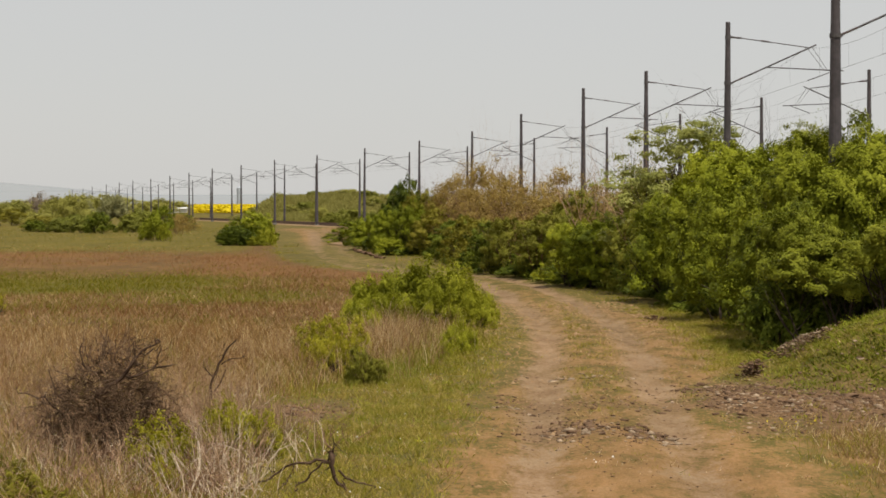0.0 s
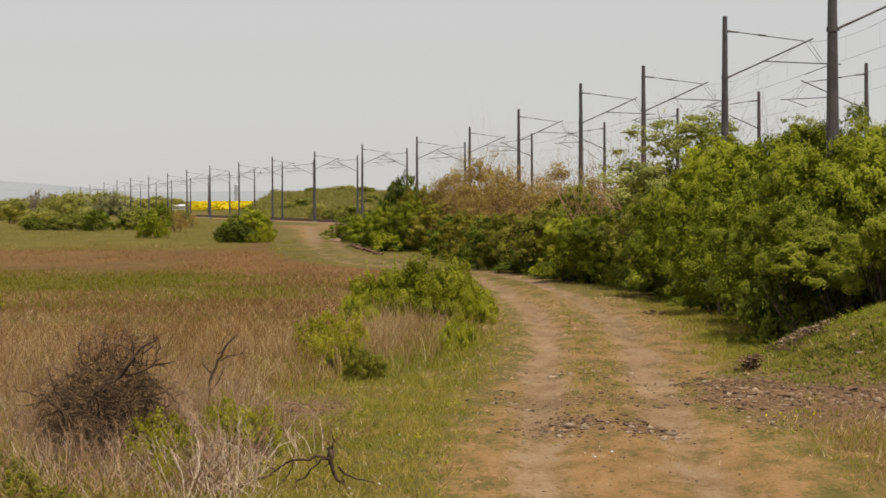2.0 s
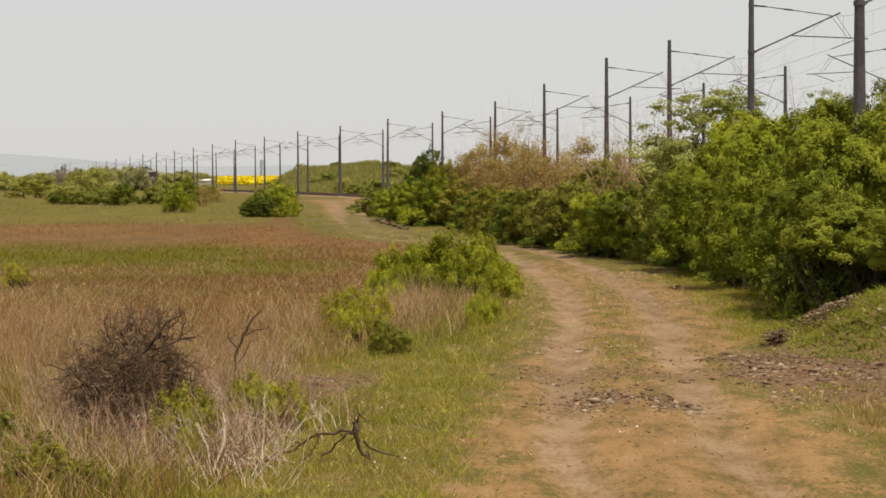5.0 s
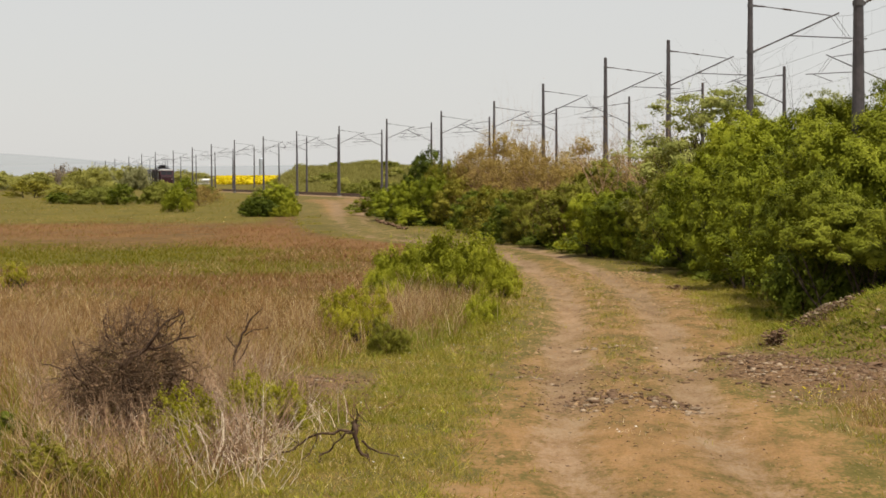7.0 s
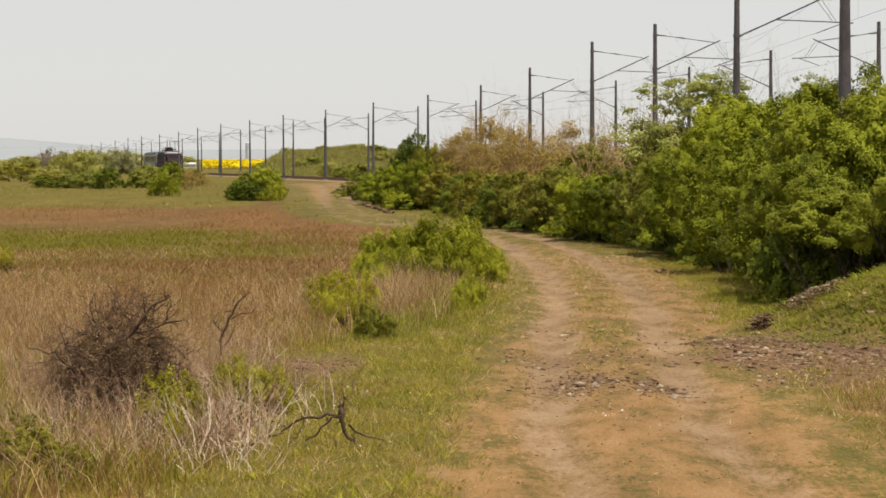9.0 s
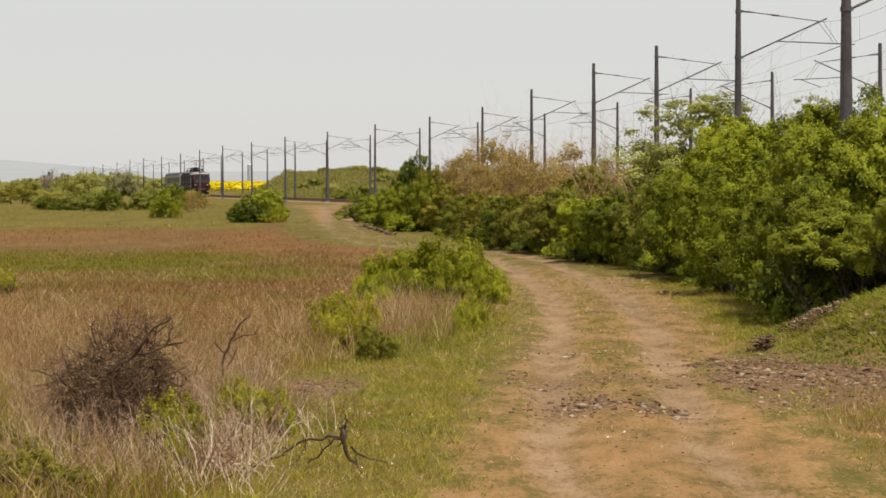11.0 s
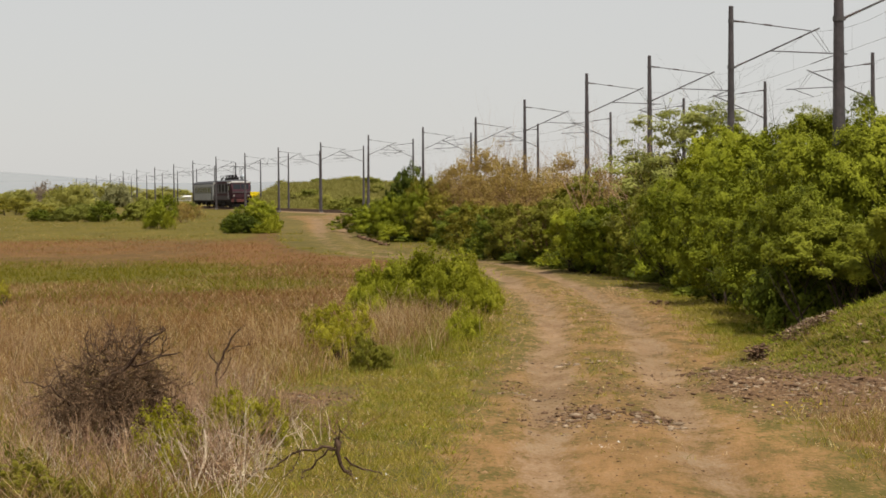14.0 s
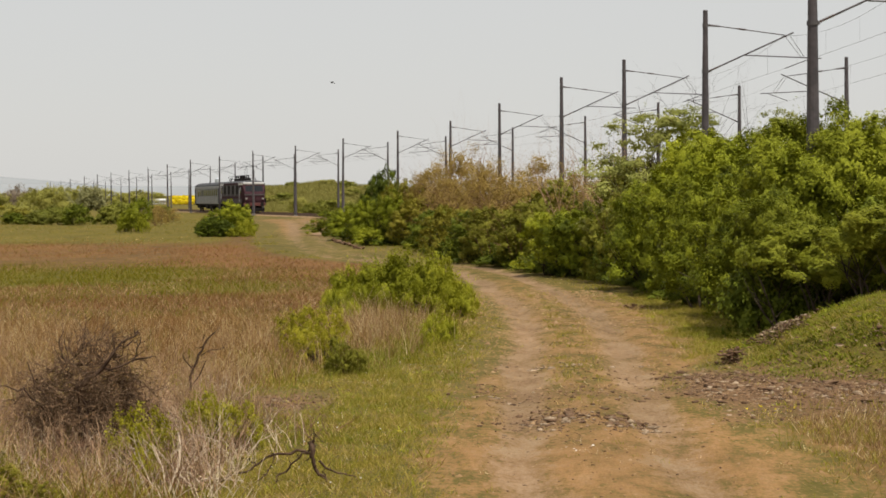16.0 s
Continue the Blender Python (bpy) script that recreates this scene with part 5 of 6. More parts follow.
def sow_all():
    rng = np.random.default_rng(31)
    off = lambda x, y: x - road_x(y)
    bush_gap = lambda x, y: 1 - 0.9 * np.exp(-((x + 3.5) / 0.75) ** 2 - ((y - 22.2) / 1.7) ** 2) - 0.5 * np.exp(-((x + 2.75) / 0.7) ** 2 - ((y - 23.4) / 0.8) ** 2)
    dry = lambda x, y: smooth(-0.6, 0.8, left_of(x, y)) * (1 - smooth(58, 68, y)) * bush_gap(x, y) * (1 - 0.97 * smooth(0.1, 0.4, bare_earth(x, y)))
    patch = lambda x, y, k, s: np.clip(0.5 + 0.75 * wavy(x, y, k, s), 0, 1)
    # tall dry growth in the near meadow
    tufts("dry_grass", GRASS_DRY, rng, 8000, 17, 46, lambda x, y: dry(x, y) * (0.35 + 0.65 * patch(x, y, 0.9, 1.0)), 14, 0.09, 0.32, 0.007, "tall dry straw-coloured meadow grass", 0.6)
    tufts("russet_grass", GRASS_RED, rng, 5000, 17, 46, lambda x, y: dry(x, y) * patch(x, y, 0.8, 4.0), 14, 0.09, 0.33, 0.007, "tall brown meadow grass", 0.5)
    tufts("green_grass", GRASS_GREEN, rng, 5000, 17, 36, lambda x, y: dry(x, y) * np.clip(patch(x, y, 1.2, 5.0) + 0.55 * (1 - smooth(20.5, 23, y)), 0, 1) * (1 - 0.7 * smooth(25, 32, y)), 16, 0.08, 0.26, 0.009, "green tufts among dry grass", 0.5)
    far_dry = lambda x, y: smooth(-0.6, 0.8, left_of(x, y)) * (1 - green_strip(x, y)) * (1 - 0.9 * russet_zone(x, y)) * (1 - smooth(74, 86, y))
    sow("russet_grass", GRASS_RED, rng, 70000, 42, 84, lambda x, y: far_dry(x, y) * patch(x, y, 0.4, 5.0), 0.26, 0.016, "brown meadow grass", 0.8)
    sow("mauve_grass", GRASS_MAUVE, rng, 70000, 44, 84, lambda x, y: far_dry(x, y) * (0.15 + 0.5 * patch(x, y, 0.5, 2.0)), 0.26, 0.016, "dry brownish meadow grass", 0.8)
    sow("meadow_grass", GRASS_FIELD, rng, 60000, 40, 84, lambda x, y: far_dry(x, y) * patch(x, y, 0.35, 6.0) * 0.8, 0.24, 0.016, "olive meadow grass", 0.8)
    sow("meadow_grass", GRASS_FIELD, rng, 90000, 56, 95, lambda x, y: smooth(0.5, 2, left_of(x, y)) * green_strip(x, y), 0.22, 0.015, "green strip of meadow grass", 0.8)
    sow("russet_grass", GRASS_RED, rng, 130000, 62, 130, lambda x, y: smooth(0, 2, left_of(x, y)) * russet_zone(x, y) * (0.25 + 0.6 * patch(x, y, 0.3, 3.3)), 0.17, 0.016, "russet dry meadow grass", 0.9)
    sow("meadow_grass", GRASS_FIELD, rng, 50000, 62, 130, lambda x, y: smooth(0, 2, left_of(x, y)) * russet_zone(x, y) * (0.7 - 0.6 * patch(x, y, 0.3, 3.3)), 0.16, 0.016, "green grass among the russet", 0.9)
    sow("meadow_grass", GRASS_FIELD, rng, 45000, 84, 215, lambda x, y: smooth(0, 3, left_of(x, y)) * smooth(100, 116, y) * (0.35 + 0.65 * patch(x, y, 0.2, 1.3)), 0.13, 0.03, "green and brown meadow grass farther off", 0.9)
    # a stand of dead grass before the clump on the road's inner bend
    mound = lambda x, y: np.clip(1.3 * np.exp(-((x + 0.85) / 0.75) ** 2 - ((y - 43) / 4.6) ** 2), 0, 1) * (0.45 + 0.55 * patch(x, y, 1.6, 3.0))
    tufts("mauve_grass", GRASS_MAUVE, rng, 9000, 34, 49, mound, 12, 0.11, 0.42, 0.009, "tall dead grass before a leafy shrub", 0.45)
    tufts("dry_grass", GRASS_DRY, rng, 5000, 34, 49, mound, 10, 0.11, 0.4, 0.008, "tall straw-coloured grass before a leafy shrub", 0.5)
    tufts("green_grass", GRASS_GREEN, rng, 6000, 34, 49, lambda x, y: np.clip(1.3 * np.exp(-((x + 0.3) / 0.9) ** 2 - ((y - 42) / 4.6) ** 2), 0, 1) * smooth(1.7, 2.5, -off(x, y)), 12, 0.1, 0.24, 0.009, "green grass among dead grass before a leafy shrub", 0.6)
    tufts("mauve_grass", GRASS_MAUVE, rng, 6500, 17, 40, lambda x, y: dry(x, y) * patch(x, y, 0.7, 8.0), 12, 0.1, 0.36, 0.007, "tall mauve-brown dead grass in the near meadow", 0.6)
    tufts("lush_grass", GRASS_BANK, rng, 3200, 33, 42, lambda x, y: np.exp(-((x + 1.5 - 0.16 * (y - 31)) / 0.35) ** 2), 12, 0.07, 0.2, 0.009, "fresh green grass along the foot of the dead grass", 0.6)
    y = rng.uniform(296, 345, 60000)
    x = rng.uniform(-36, 4, 60000)
    keep = x - mast_line(y) > 8
    x, y = x[keep], y[keep]
    v, f = blades(rng, x, y, rng.uniform(0.25, 0.7, len(x)) * (0.7 + 0.5 * patch(x, y, 0.5, 2.0)), rng.uniform(0.06, 0.14, len(x)), 0.6, True)
    tagged(new("tall_grass", array_mesh("tall_grass", v, f, GRASS_RISE)), "tall green grass on the rise behind the railway, paled for haze", "grass", kind="stuff")
    # verges and the strip between the ruts
    left_verge = lambda x, y: smooth(1.5, 2.6, -off(x, y)) * (1 - smooth(0.0, 0.9, left_of(x, y))) * (1 - 0.95 * smooth(0.12, 0.45, bare_earth(x, y)))
    right_verge = lambda x, y: (0.35 + 0.65 * smooth(22, 27, y)) * smooth(1.4, 2.5, off(x, y)) * (1 - 0.95 * smooth(0.15, 0.5, bare_earth(x, y)))
    middle = lambda x, y: 0.3 * (1 - smooth(0.15, 0.55, np.abs(off(x, y)))) * smooth(26, 31, y)
    turf = lambda x, y: np.clip(left_verge(x, y) + right_verge(x, y) + middle(x, y), 0, 1)
    tufts("verge_grass", GRASS_GREEN, rng, 30000, 17, 60, lambda x, y: turf(x, y) * np.clip(patch(x, y, 1.4, 3.0) + 0.2 * left_verge(x, y) + 0.15 * smooth(2.0, 3.2, off(x, y)) * (1 - smooth(27, 31, y)) + 0.35 * smooth(1.5, 3.0, off(x, y)) * smooth(30, 33, y), 0, 1), 12, 0.05, 0.085, 0.008, "short green verge grass", 0.8)
    tufts("verge_grass", GRASS_GREEN, rng, 16000, 17, 33, lambda x, y: left_verge(x, y) * (0.35 + 0.65 * patch(x, y, 2.2, 1.1)), 12, 0.06, 0.085, 0.008, "short green grass between the track and the dry meadow", 0.7)
    tufts("verge_grass", GRASS_BANK, rng, 9000, 23, 40, lambda x, y: left_verge(x, y) * (0.15 + 0.85 * patch(x, y, 1.1, 2.6)), 12, 0.06, 0.09, 0.009, "bright green grass between the track and the dry meadow", 0.7)
    tufts("dry_verge_grass", GRASS_DRY, rng, 24000, 17, 60, lambda x, y: turf(x, y) * np.clip(patch(x, y, 1.7, 7.0) + 0.3 * left_verge(x, y) * (1 - smooth(25, 29, y)) - 0.1 * smooth(2.0, 3.2, off(x, y)) * (1 - smooth(27, 31, y)) - 0.4 * smooth(1.5, 3.0, off(x, y)) * smooth(30, 33, y), 0, 1), 10, 0.06, 0.075, 0.007, "short yellowed verge grass", 0.9)
    tufts("rough_grass", GRASS_MAUVE, rng, 9000, 17, 30, lambda x, y: smooth(2.2, 3.4, off(x, y)) * (1 - 0.9 * bare_earth(x, y)) * (0.4 + 0.6 * patch(x, y, 1.0, 6.6)), 12, 0.06, 0.1, 0.008, "rough brownish grass beside the track", 0.7)
    near_right = lambda x, y: smooth(2.0, 3.2, off(x, y)) * (1 - 0.9 * bare_earth(x, y)) * (1 - smooth(26, 29, y))
    tufts("rough_grass", GRASS_GREEN, rng, 3500, 17, 30, lambda x, y: near_right(x, y) * (0.2 + 0.8 * patch(x, y, 1.3, 2.7)), 12, 0.08, 0.15, 0.007, "rough green grass beside the track", 0.6)
    tufts("dry_grass", GRASS_DRY, rng, 3000, 17, 30, lambda x, y: near_right(x, y) * (0.2 + 0.8 * patch(x, y, 1.0, 6.1)), 10, 0.08, 0.14, 0.006, "straw-coloured grass beside the track", 0.6)
    tufts("verge_weed", LEAF_GREEN, rng, 2600, 17, 60, lambda x, y: (left_verge(x, y) + right_verge(x, y)) * patch(x, y, 0.9, 9.0) ** 2, 20, 0.06, 0.07, 0.012, "leafy green weeds in the verge", 1.1)
    thin = lambda x, y: (1 - smooth(1.9, 2.8, np.abs(off(x, y)))) * (1 - 0.85 * np.exp(-((np.abs(off(x, y)) - 0.85) / 0.28) ** 2)) * patch(x, y, 1.1, 12.0)
    tufts("road_grass", GRASS_GREEN, rng, 9000, 17, 75, thin, 7, 0.05, 0.045, 0.008, "sparse low grass on the earth track", 1.0)
    tufts("dry_road_grass", GRASS_DRY, rng, 5000, 17, 75, thin, 6, 0.05, 0.035, 0.007, "sparse yellowed grass on the earth track", 1.0)
    for name, n, mat, label in (("daisies", 420, PETAL_WHITE, "tiny white flowers in the verge grass"), ("buttercups", 130, PETAL_YELLOW, "tiny yellow flowers in the grass")):
        y = np.sqrt(rng.uniform(18 ** 2, 40 ** 2, n * 12))
        x = rng.uniform(-0.2, 0.21, n * 12) * y
        keep = rng.random(n * 12) < (left_verge(x, y) + 0.5 * right_verge(x, y)) * patch(x, y, 0.9, 4.4) * 0.25
        x, y = x[keep][:n], y[keep][:n]
        v, f = leaf_quads(rng, np.stack([x, y, ground_z(x, y) + rng.uniform(0.04, 0.09, len(x))], 1), 0.019, 1.0, 1.5)
        tagged(new(name, array_mesh(name, v, f, mat)), label, "flowers", kind="stuff")
    for name, cx, cy, n, mat, label in (("daisies", 1.74, 22.4, 10, PETAL_WHITE, "small cluster of white flowers on the track"), ("buttercups", 4.46, 26.8, 22, PETAL_YELLOW, "small cluster of yellow flowers beside the track")):
        x, y = rng.normal(cx, 0.16, n), rng.normal(cy, 0.4, n)
        v, f = leaf_quads(rng, np.stack([x, y, ground_z(x, y) + 0.05], 1), 0.026, 1.0, 0.8)
        tagged(new(name, array_mesh(name, v, f, mat)), label, "flowers", kind="stuff")
    tufts("lush_grass", GRASS_GREEN, rng, 9000, 33, 56, lambda x, y: smooth(1.7, 2.6, off(x, y)) * (1 - smooth(3.8, 4.6, off(x, y))) * (0.3 + 0.7 * patch(x, y, 1.1, 5.4)) * (1 - 0.9 * bare_earth(x, y)), 12, 0.07, 0.11, 0.01, "green grass between the track and the hedge", 0.7)
    tufts("lush_grass", GRASS_GREEN, rng, 8000, 33, 62, lambda x, y: smooth(1.35, 1.9, -off(x, y)) * (1 - smooth(2.8, 3.6, -off(x, y))) * (0.35 + 0.65 * patch(x, y, 1.0, 3.7)), 12, 0.07, 0.12, 0.01, "green grass between the track and a leafy shrub", 0.7)
    sow("dry_grass", GRASS_DRY, rng, 16000, 100, 200, lambda x, y: smooth(0, 3, left_of(x, y)) * smooth(104, 118, y) * patch(x, y, 0.16, 4.0) ** 2, 0.12, 0.022, "pale dry grass in the far meadow", 0.9)
    bank = lambda x, y: smooth(5.0, 5.9, x) * smooth(30.5, 32.5, y)
    tufts("bank_grass", GRASS_BANK, rng, 20000, 29, 44, lambda x, y: bank(x, y) * (0.4 + 0.6 * patch(x, y, 1.2, 2.0)), 14, 0.07, 0.065, 0.012, "thick green grass on the railway bank", 0.9)
    tufts("bank_weed", LEAF_FRESH, rng, 13000, 29, 44, lambda x, y: bank(x, y) * patch(x, y, 1.0, 8.0), 12, 0.07, 0.07, 0.026, "leafy green weeds on the railway bank", 1.4)
    tufts("verge_grass", GRASS_GREEN, rng, 9000, 58, 130, lambda x, y: np.clip(left_verge(x, y) + right_verge(x, y), 0, 1) * patch(x, y, 0.7, 3.0), 9, 0.12, 0.14, 0.02, "short green verge grass", 0.8)


sow_all()


# ---- stones ----
def scatter_stones():
    rng = np.random.default_rng(8)

    def crumbs(name, n, spread, size, label):
        """Crumbs of the track's own earth, all over its surface."""
        y = np.sqrt(rng.uniform(17.5 ** 2, 62 ** 2, n))
        x = road_x(y) + rng.uniform(-spread, spread, n)
        r = size * rng.lognormal(0, 0.45, n) * (0.6 + y / 55)
        octa = np.array(((1, 0, 0), (0, 1, 0), (-1, 0, 0), (0, -1, 0), (0, 0, 1)), float)
        tri = np.array(((0, 1, 4), (1, 2, 4), (2, 3, 4), (3, 0, 4)))
        p = octa[None] * rng.uniform(0.5, 1.4, (n, 5, 1)) * r[:, None, None] * np.array((1.2, 1.2, 0.75)) + np.stack([x, y, ground_z(x, y)], 1)[:, None]
        f = tri[None] + (np.arange(n) * 5)[:, None, None]
        tagged(new(name, array_mesh(name, p.reshape(-1, 3), f.reshape(-1, 3), EARTH)), label, "earth crumbs", kind="stuff")

    crumbs("earth_crumbs", 9000, 2.3, 0.009, "crumbs of dry tan earth on the track")

    def pile(name, n, place, size, mat, label, heap=0.0):
        bm = bmesh.new()
        bmesh.ops.create_icosphere(bm, subdivisions=1, radius=1)
        ico = np.array([v.co for v in bm.verts])
        tri = np.array([[v.index for v in f.verts] for f in bm.faces])
        bm.free()
        vs, fs = [], []
        for k in range(n):
            x, y = place()
            r = size * min(1.9, rng.lognormal(0, 0.5))
            p = np.sign(ico) * np.abs(ico) ** 0.75 * rng.uniform(0.3, 1.6, (len(ico), 1)) * r * np.array((rng.uniform(0.8, 1.5), rng.uniform(0.8, 1.3), rng.uniform(0.4, 0.7)))
            vs.append(p + (x, y, gz(x, y) + 0.1 * r + (rng.uniform(0, heap) if heap else 0.0)))
            fs.append(tri + k * len(ico))
        tagged(new(name, array_mesh(name, np.concatenate(vs), np.concatenate(fs), mat)), label, "stones", kind="stuff")
    road = lambda spread: (lambda: (lambda y: (float(road_x(y)) + rng.normal(0, spread), y))(rng.uniform(18, 60)))
    churned = lambda: next((x, y) for x, y in iter(lambda: (rng.uniform(-2.5, 9.5), rng.uniform(23.5, 36)), None) if rng.random() < bare_earth(x, y))
    pile("rubble", 420, churned, 0.016, PEBBLE, "broken stones on bare earth")
    pile("slabs", 30, lambda: (rng.normal(1.72, 0.3), rng.normal(26.0, 0.4)), 0.029, RUBBLE_PALE, "flat broken stones lying between the ruts")
    pile("slabs", 26, lambda: (rng.normal(2.62, 0.16), rng.normal(25.4, 0.35)), 0.026, RUBBLE_PALE, "broken stones lying between the ruts")
    pile("clods", 60, lambda: (rng.normal(1.8, 0.35), rng.normal(26.6, 0.6)), 0.026, CLOD, "dark lumps of soil between the ruts")
    pile("clods", 60, lambda: (rng.normal(2.6, 0.17), rng.normal(25.8, 0.4)), 0.027, CLOD, "dark lumps of soil between the ruts")
    pile("slabs", 60, lambda: (rng.uniform(4.0, 8.0), rng.normal(30.0, 1.4)), 0.021, RUBBLE_PALE, "pale broken stones on churned earth")
    pile("clods", 150, lambda: (rng.uniform(3.6, 8.0), rng.normal(30.2, 1.5)), 0.023, CLOD, "dark lumps of soil on churned earth")
    pile("slabs", 36, lambda: (rng.normal(2.2, 0.6), rng.normal(34.5, 0.4)), 0.026, RUBBLE_PALE, "stones across the grassy strip")
    pile("clods", 50, lambda: (rng.normal(2.3, 0.9), rng.normal(33.8, 0.6)), 0.016, CLOD, "dark lumps of soil across the grassy strip")
    pile("clods", 40, lambda: (lambda k: (-5.2 + 2.4 * k, 119 - 18 * k + rng.normal(0, 0.5)))(rng.uniform(0, 1)), 0.09, CLOD, "dark clods along the track's far verge", 0.1)
    pile("rubble", 1900, churned, 0.0125, PEBBLE, "broken rubble and clods scattered on bare earth")
    pile("rubble", 600, churned, 0.0165, RUBBLE_PALE, "larger grey stones on bare earth")
    pile("pebbles", 1700, road(1.3), 0.0075, PEBBLE, "pebbles and litter on the earth track")
    pile("rubble", 300, lambda: (rng.normal(1.6, 0.4), rng.normal(26.4, 0.9)), 0.0115, PEBBLE, "grey stones between the ruts")
    heap = lambda: (lambda k: (5.75 + 0.75 * k + rng.normal(0, 0.15), 35.4 + 0.7 * k + rng.normal(0, 0.45)))(rng.uniform(0, 1))
    pile("rubble", 700, heap, 0.015, CLOD, "dark earth and stones heaped under the shrubs", 0.12)
    pile("rubble", 360, heap, 0.013, PEBBLE, "heap of rubble under the shrubs", 0.14)
    pile("rubble", 170, heap, 0.017, RUBBLE_PALE, "pale stones in the heap of rubble", 0.15)
    pile("clods", 420, lambda: (rng.normal(4.5, 0.75), rng.normal(32.2, 0.45)), 0.016, CLOD, "dark clods of soil at the edge of the bank")
    pile("clods", 170, churned, 0.022, CLOD, "larger dark clods on bare earth")
    pile("clods", 70, lambda: (rng.normal(2.55, 0.25), rng.normal(25.5, 0.6)), 0.009, CLOD, "dark clods between the ruts")
    bank_side = lambda: (lambda x: (x, 33.0 + 0.25 * (x - 6) + rng.normal(0, 0.7)))(rng.uniform(6.2, 8.2))
    pile("rubble", 40, bank_side, 0.019, RUBBLE_PALE, "pale stones in the grass of the railway bank", 0.06)
    pile("clods", 120, lambda: (rng.normal(7.75, 0.3), rng.normal(32.6, 0.3)), 0.03, CLOD, "dark clods of soil on the railway bank", 0.12)
    pile("clods", 150, lambda: (rng.uniform(3.9, 7.8), rng.normal(30.4, 1.5)), 0.038, CLOD, "large dark clods on churned earth")
    pile("slabs", 110, lambda: (rng.uniform(3.9, 7.8), rng.normal(30.0, 1.4)), 0.026, RUBBLE_PALE, "pale stones among the clods")
    pile("clods", 260, churned, 0.012, CLOD, "dark clods of soil on bare earth")
    pile("clods", 170, lambda: (rng.normal(5.05, 0.1), rng.normal(34.2, 0.15)), 0.02, CLOD, "dark clods of soil at the foot of the bank", 0.22)
    pile("clods", 60, lambda: (rng.normal(5.2, 0.2), rng.normal(52.0, 0.3)), 0.022, CLOD, "dark clods of soil beside the track", 0.1)


scatter_stones()


# ---- distance ----
def build_distance():
    m, n, l, b = material("far_hill_haze_tint", 1.0)
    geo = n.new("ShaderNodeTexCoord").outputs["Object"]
    # the pale blue-grey base colour stands in for haze over the hills
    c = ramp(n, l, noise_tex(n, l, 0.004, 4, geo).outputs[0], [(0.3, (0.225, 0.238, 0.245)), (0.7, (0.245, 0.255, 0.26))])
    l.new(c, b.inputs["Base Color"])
    for name, y0, tall, label in (("backdrop_hill", 4300, lambda x: 47 * math.exp(-((x + 1050) / 330) ** 2) + 18 + 4 * math.sin(x / 130), "long hill on the horizon, coloured pale blue for haze"),
                                  ("backdrop_ridge", 1250, lambda x: 12.0 + 0.9 * math.sin(x / 60) + 0.5 * math.sin(x / 23), "low ridge on the horizon, coloured blue-grey for haze")):
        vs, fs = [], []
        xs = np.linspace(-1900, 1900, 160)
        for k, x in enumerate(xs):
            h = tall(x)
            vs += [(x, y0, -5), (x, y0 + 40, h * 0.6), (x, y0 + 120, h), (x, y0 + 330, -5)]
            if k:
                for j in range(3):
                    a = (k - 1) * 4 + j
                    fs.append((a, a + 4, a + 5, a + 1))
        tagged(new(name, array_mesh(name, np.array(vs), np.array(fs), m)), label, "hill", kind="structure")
    rng = np.random.default_rng(3)
    v = rng.uniform(0, 1, 26000)
    y = 620 + 360 * v
    x = y * rng.uniform(-0.119, -0.078, len(v))
    pts = np.stack([x, y, ground_z(x, y) + rng.uniform(0.2, 1.2, len(v))], 1)
    q, f = leaf_quads(rng, pts, 1.1, 0.9, 1.5)
    tagged(new("rapeseed_field", array_mesh("rapeseed_field", q, f, RAPE)), "field of rapeseed in bright yellow flower", "crop field", kind="stuff")
    white = paint("white_wall", (0.6, 0.585, 0.545), 0.8, 0.2)
    pale = paint("silo_grey", (0.42, 0.45, 0.49), 0.6, 0.2)
    x, y = -0.1275 * 640, 640
    barn = tagged(new("farm_shed", None), "long low white farm shed beyond the fields", "shed")
    part("wall", shaped(lambda bm: box(bm, -3.2, 3.2, -2, 2, -0.5, 1.2)), white, barn)
    part("roof", shaped(lambda bm: prism(bm, [(-2.3, 1.2), (0, 1.7), (2.3, 1.2)], -3.4, 3.4)), white, barn)
    barn.matrix_basis = pose(x, y, gz(x, y))
    x, y = -0.0975 * 1150, 1150
    silo = tagged(new("grain_silo", None), "tall pale blue-grey silo tower far beyond the fields", "silo")
    part("tower", shaped(lambda bm: rod(bm, (0, 0, -1), (0, 0, 9.5), 1.3, None, 20)), pale, silo)
    part("cap", shaped(lambda bm: rod(bm, (0, 0, 9.5), (0, 0, 10.2), 1.3, 0.4, 20)), pale, silo)
    silo.matrix_basis = pose(x, y, gz(x, y))


build_distance()


# ---- bird ----
FEATHER = surface("feather_dark", (0.03, 0.028, 0.03), (0.07, 0.06, 0.06), 20, 0.8)


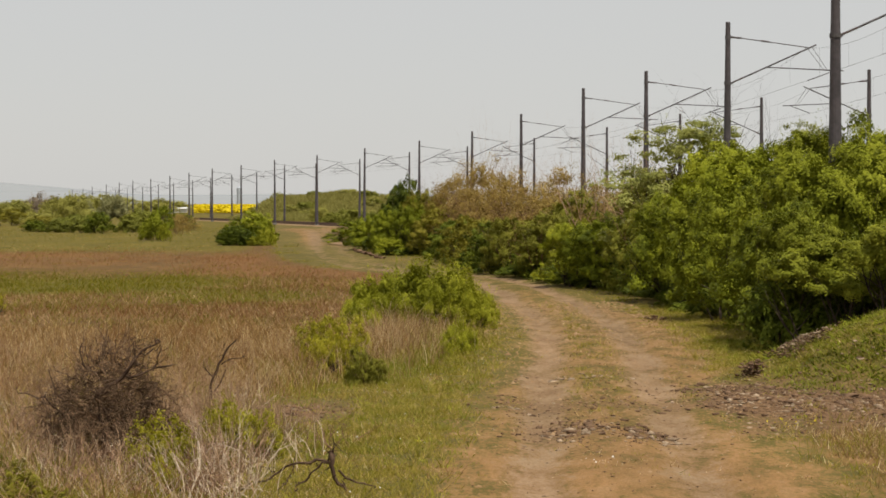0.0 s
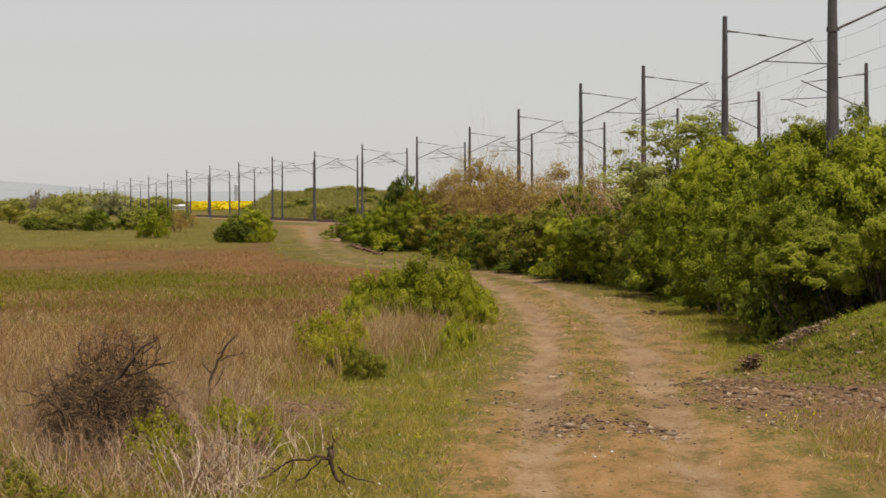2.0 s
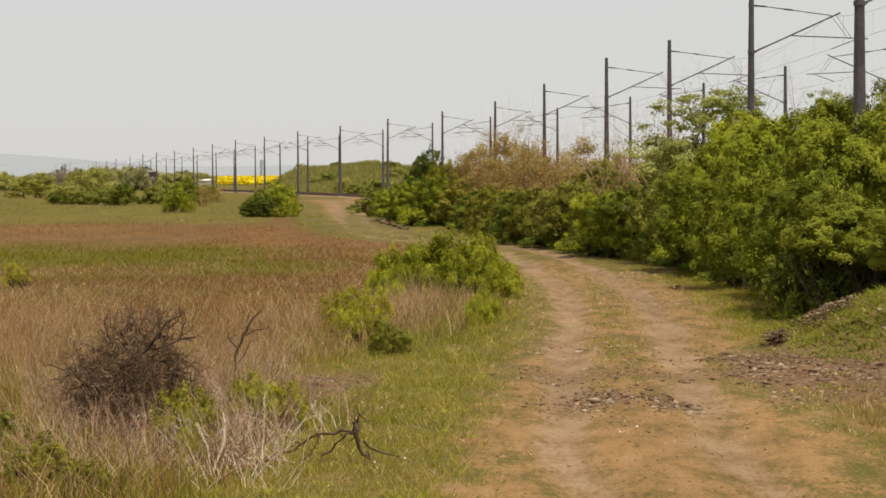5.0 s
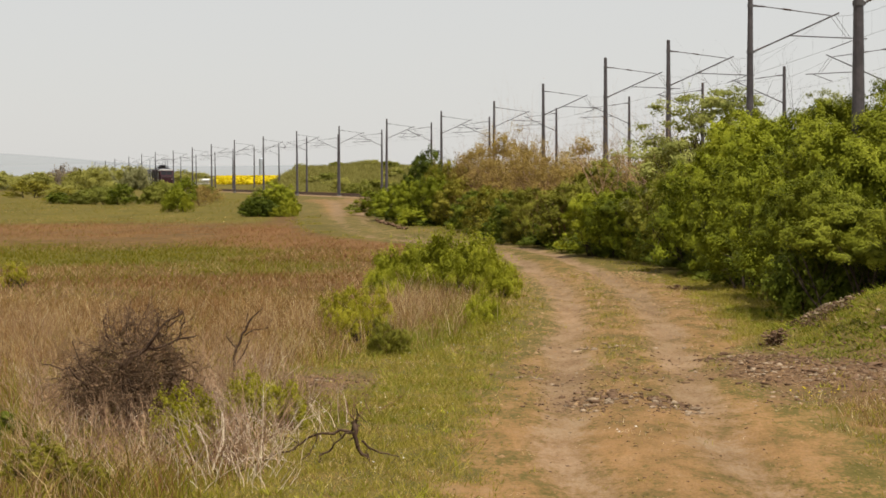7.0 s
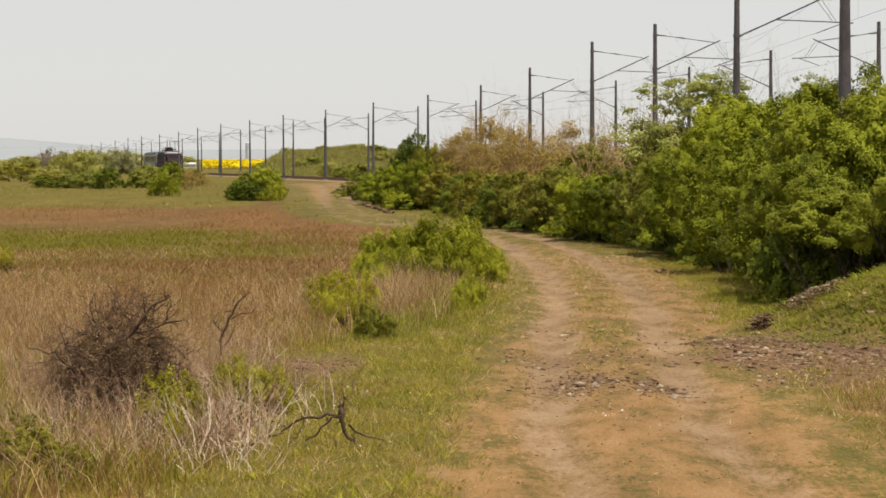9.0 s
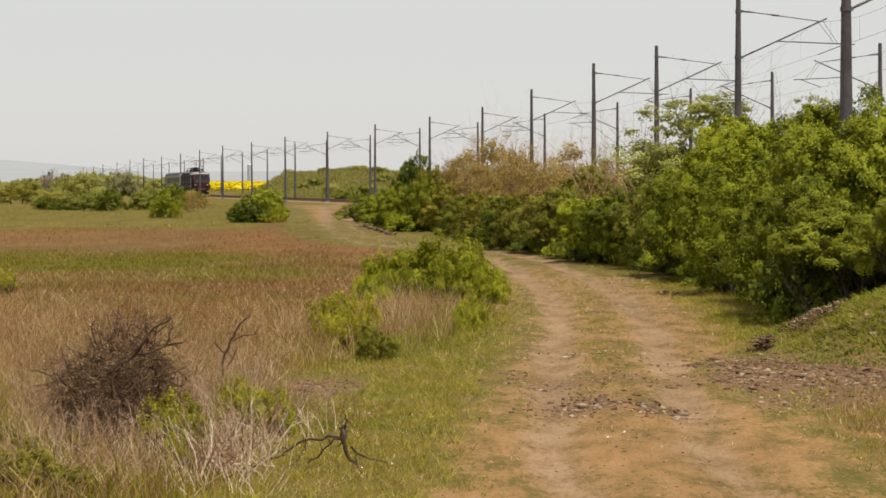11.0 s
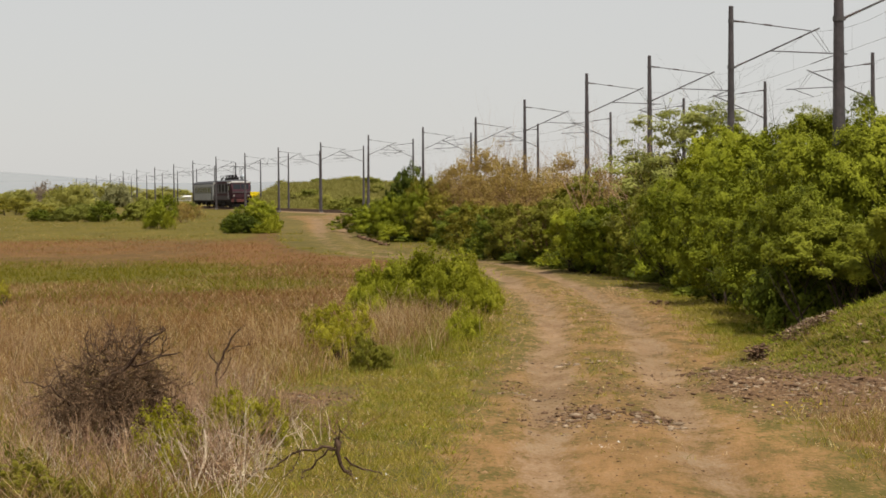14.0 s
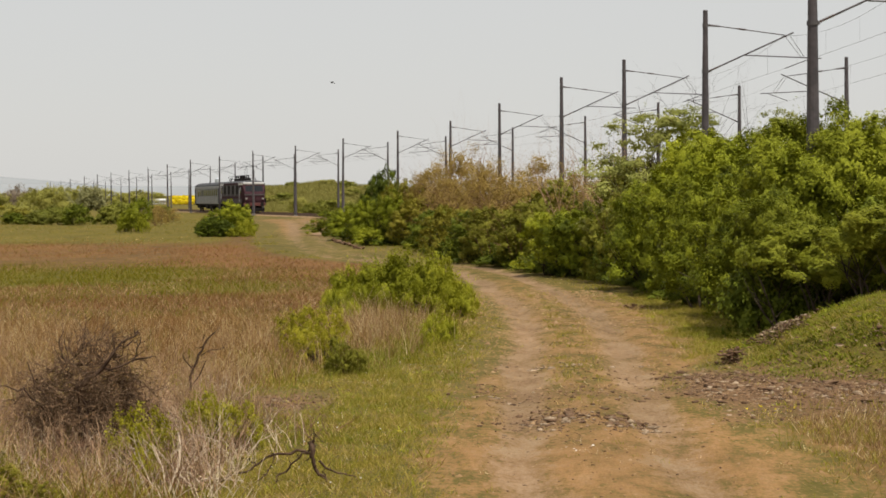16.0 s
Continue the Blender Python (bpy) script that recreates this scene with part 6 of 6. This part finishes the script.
def build_bird():
    """It flies towards -x."""
    t = tagged(new("bird", None), "small dark bird in swift flight", "bird")

    def body(bm):
        bmesh.ops.create_uvsphere(bm, u_segments=12, v_segments=8, radius=1)
        for v in bm.verts:
            v.co = Vector((v.co.x * 0.075, v.co.y * 0.022, v.co.z * 0.022 * (1.15 if v.co.x < 0 else 0.8)))
    part("body", shaped(body), FEATHER, t)
    for side in (-1, 1):
        def wing(bm):
            outline = [(-0.03, 0.015), (-0.035, 0.07), (0.02, 0.15), (0.045, 0.15), (0.02, 0.07), (0.03, 0.015)]
            a = [bm.verts.new((x, side * y, 0.006 + 0.25 * y)) for x, y in outline]
            b = [bm.verts.new((x, side * y, 0.001 + 0.25 * y)) for x, y in outline]
            bm.faces.new(a)
            bm.faces.new(b[::-1])
            for k in range(6):
                bm.faces.new((a[k], b[k], b[(k + 1) % 6], a[(k + 1) % 6]))
            bmesh.ops.recalc_face_normals(bm, faces=bm.faces)
        part("wing", shaped(wing), FEATHER, t)
    part("tail", shaped(lambda bm: [rod(bm, (0.06, s * 0.006, 0), (0.13, s * 0.022, 0), 0.008, 0.002, 6) for s in (-1, 1)]), FEATHER, t)
    return t


bird = build_bird()
swift = build_bird()
CHITIN = surface("insect_shell", (0.02, 0.018, 0.016), (0.05, 0.042, 0.036), 200, 0.5)


def build_insect():
    t = tagged(new("insect", None), "small dark winged insect hovering in the air", "insect")

    def body(bm):
        bmesh.ops.create_uvsphere(bm, u_segments=10, v_segments=6, radius=1)
        for v in bm.verts:
            v.co = Vector((v.co.x * 0.008, v.co.y * 0.0035, v.co.z * 0.0035))
    part("body", shaped(body), CHITIN, t)
    for side in (-1, 1):
        def wing(bm):
            a = [bm.verts.new((x, side * y, 0.002 + 0.7 * y)) for x, y in ((-0.003, 0.002), (-0.005, 0.010), (0.0, 0.014), (0.004, 0.010), (0.003, 0.002))]
            b = [bm.verts.new(v.co + Vector((0, 0, -0.0006))) for v in a]
            bm.faces.new(a)
            bm.faces.new(b[::-1])
            for k in range(5):
                bm.faces.new((a[k], b[k], b[(k + 1) % 5], a[(k + 1) % 5]))
            bmesh.ops.recalc_face_normals(bm, faces=bm.faces)
        part("wing", shaped(wing), CHITIN, t)
    return t


insect = build_insect()
BIRD = ((0.81, 9.34), (-1.57, 8.0), (-3.32, 7.03), (-5.64, 5.74), (0.59, 9.72), (-3.39, 7.21))

# ---- what moves ----
def train_y(t):
    """How far off the locomotive's buffers are at t seconds; the train slows a little."""
    return 576.0 - 23.83 * t + 0.236 * t * t


def on_track(y):
    h = heading(y)
    return pose(track_centre(y, 0), y, RAIL_TOP, 0, 0, math.degrees(h))


def motions():
    rows, rows_2 = [], []
    for k in range(33):
        t = k * 0.5
        y = train_y(t)
        rows.append((t, on_track(y)))
        rows_2.append((t, on_track(y + (LOCO + 0.1) * math.cos(heading(y)))))
    walk(locomotive, rows)
    walk(coach, rows_2)
    # the bird sweeps down across the sky and away, twice
    walk(bird, [(t, pose(x, 80, z, 0, 20, 8)) for t, x, z in (
        (0.0, 60.0, 34.0), (9.0, 46.0, 28.0), (11.9, 12.0, 15.0), (12.3, BIRD[0][0], BIRD[0][1]), (12.4, BIRD[1][0], BIRD[1][1]), (12.5, BIRD[2][0], BIRD[2][1]),
        (12.6, BIRD[3][0], BIRD[3][1]), (12.9, -13.0, 1.9), (13.4, -34.0, 4.0), (14.2, -40.0, 24.0), (15.2, -10.0, 26.0), (15.7, 8.0, 17.0), (15.9, BIRD[4][0], BIRD[4][1]), (16.0, BIRD[5][0], BIRD[5][1]))])

    # another crosses low and fast, and an insect flits by close at hand
    walk(swift, [(t, pose(x, y, z, 0, 0, 0)) for t, x, y, z in (
        (0.0, 70.0, 80.0, 14.0), (2.0, 24.0, 80.0, 8.4), (2.3, 0.725, 80.0, 7.119), (2.4, -8.645, 80.0, 7.316), (2.5, -14.716, 80.0, 7.235), (2.8, -31.0, 80.0, 7.6), (16.0, -160.0, 80.0, 30.0))])
    walk(insect, [(t, pose(x, y, z, 0, 0, 20)) for t, x, y, z in (
        (0.0, 1.2, 8.0, 5.2), (1.9, 0.25, 8.0, 4.0), (2.1, -0.102, 8.0, 3.548), (2.3, -0.457, 8.0, 3.534), (2.4, -0.271, 8.0, 3.238), (2.5, -0.064, 8.0, 3.135), (2.6, -0.056, 8.0, 3.218), (2.7, -0.123, 8.0, 3.375), (2.85, -0.05, 8.0, 3.95), (3.2, 0.3, 8.0, 4.6), (16.0, 3.0, 8.0, 6.5))])


motions()
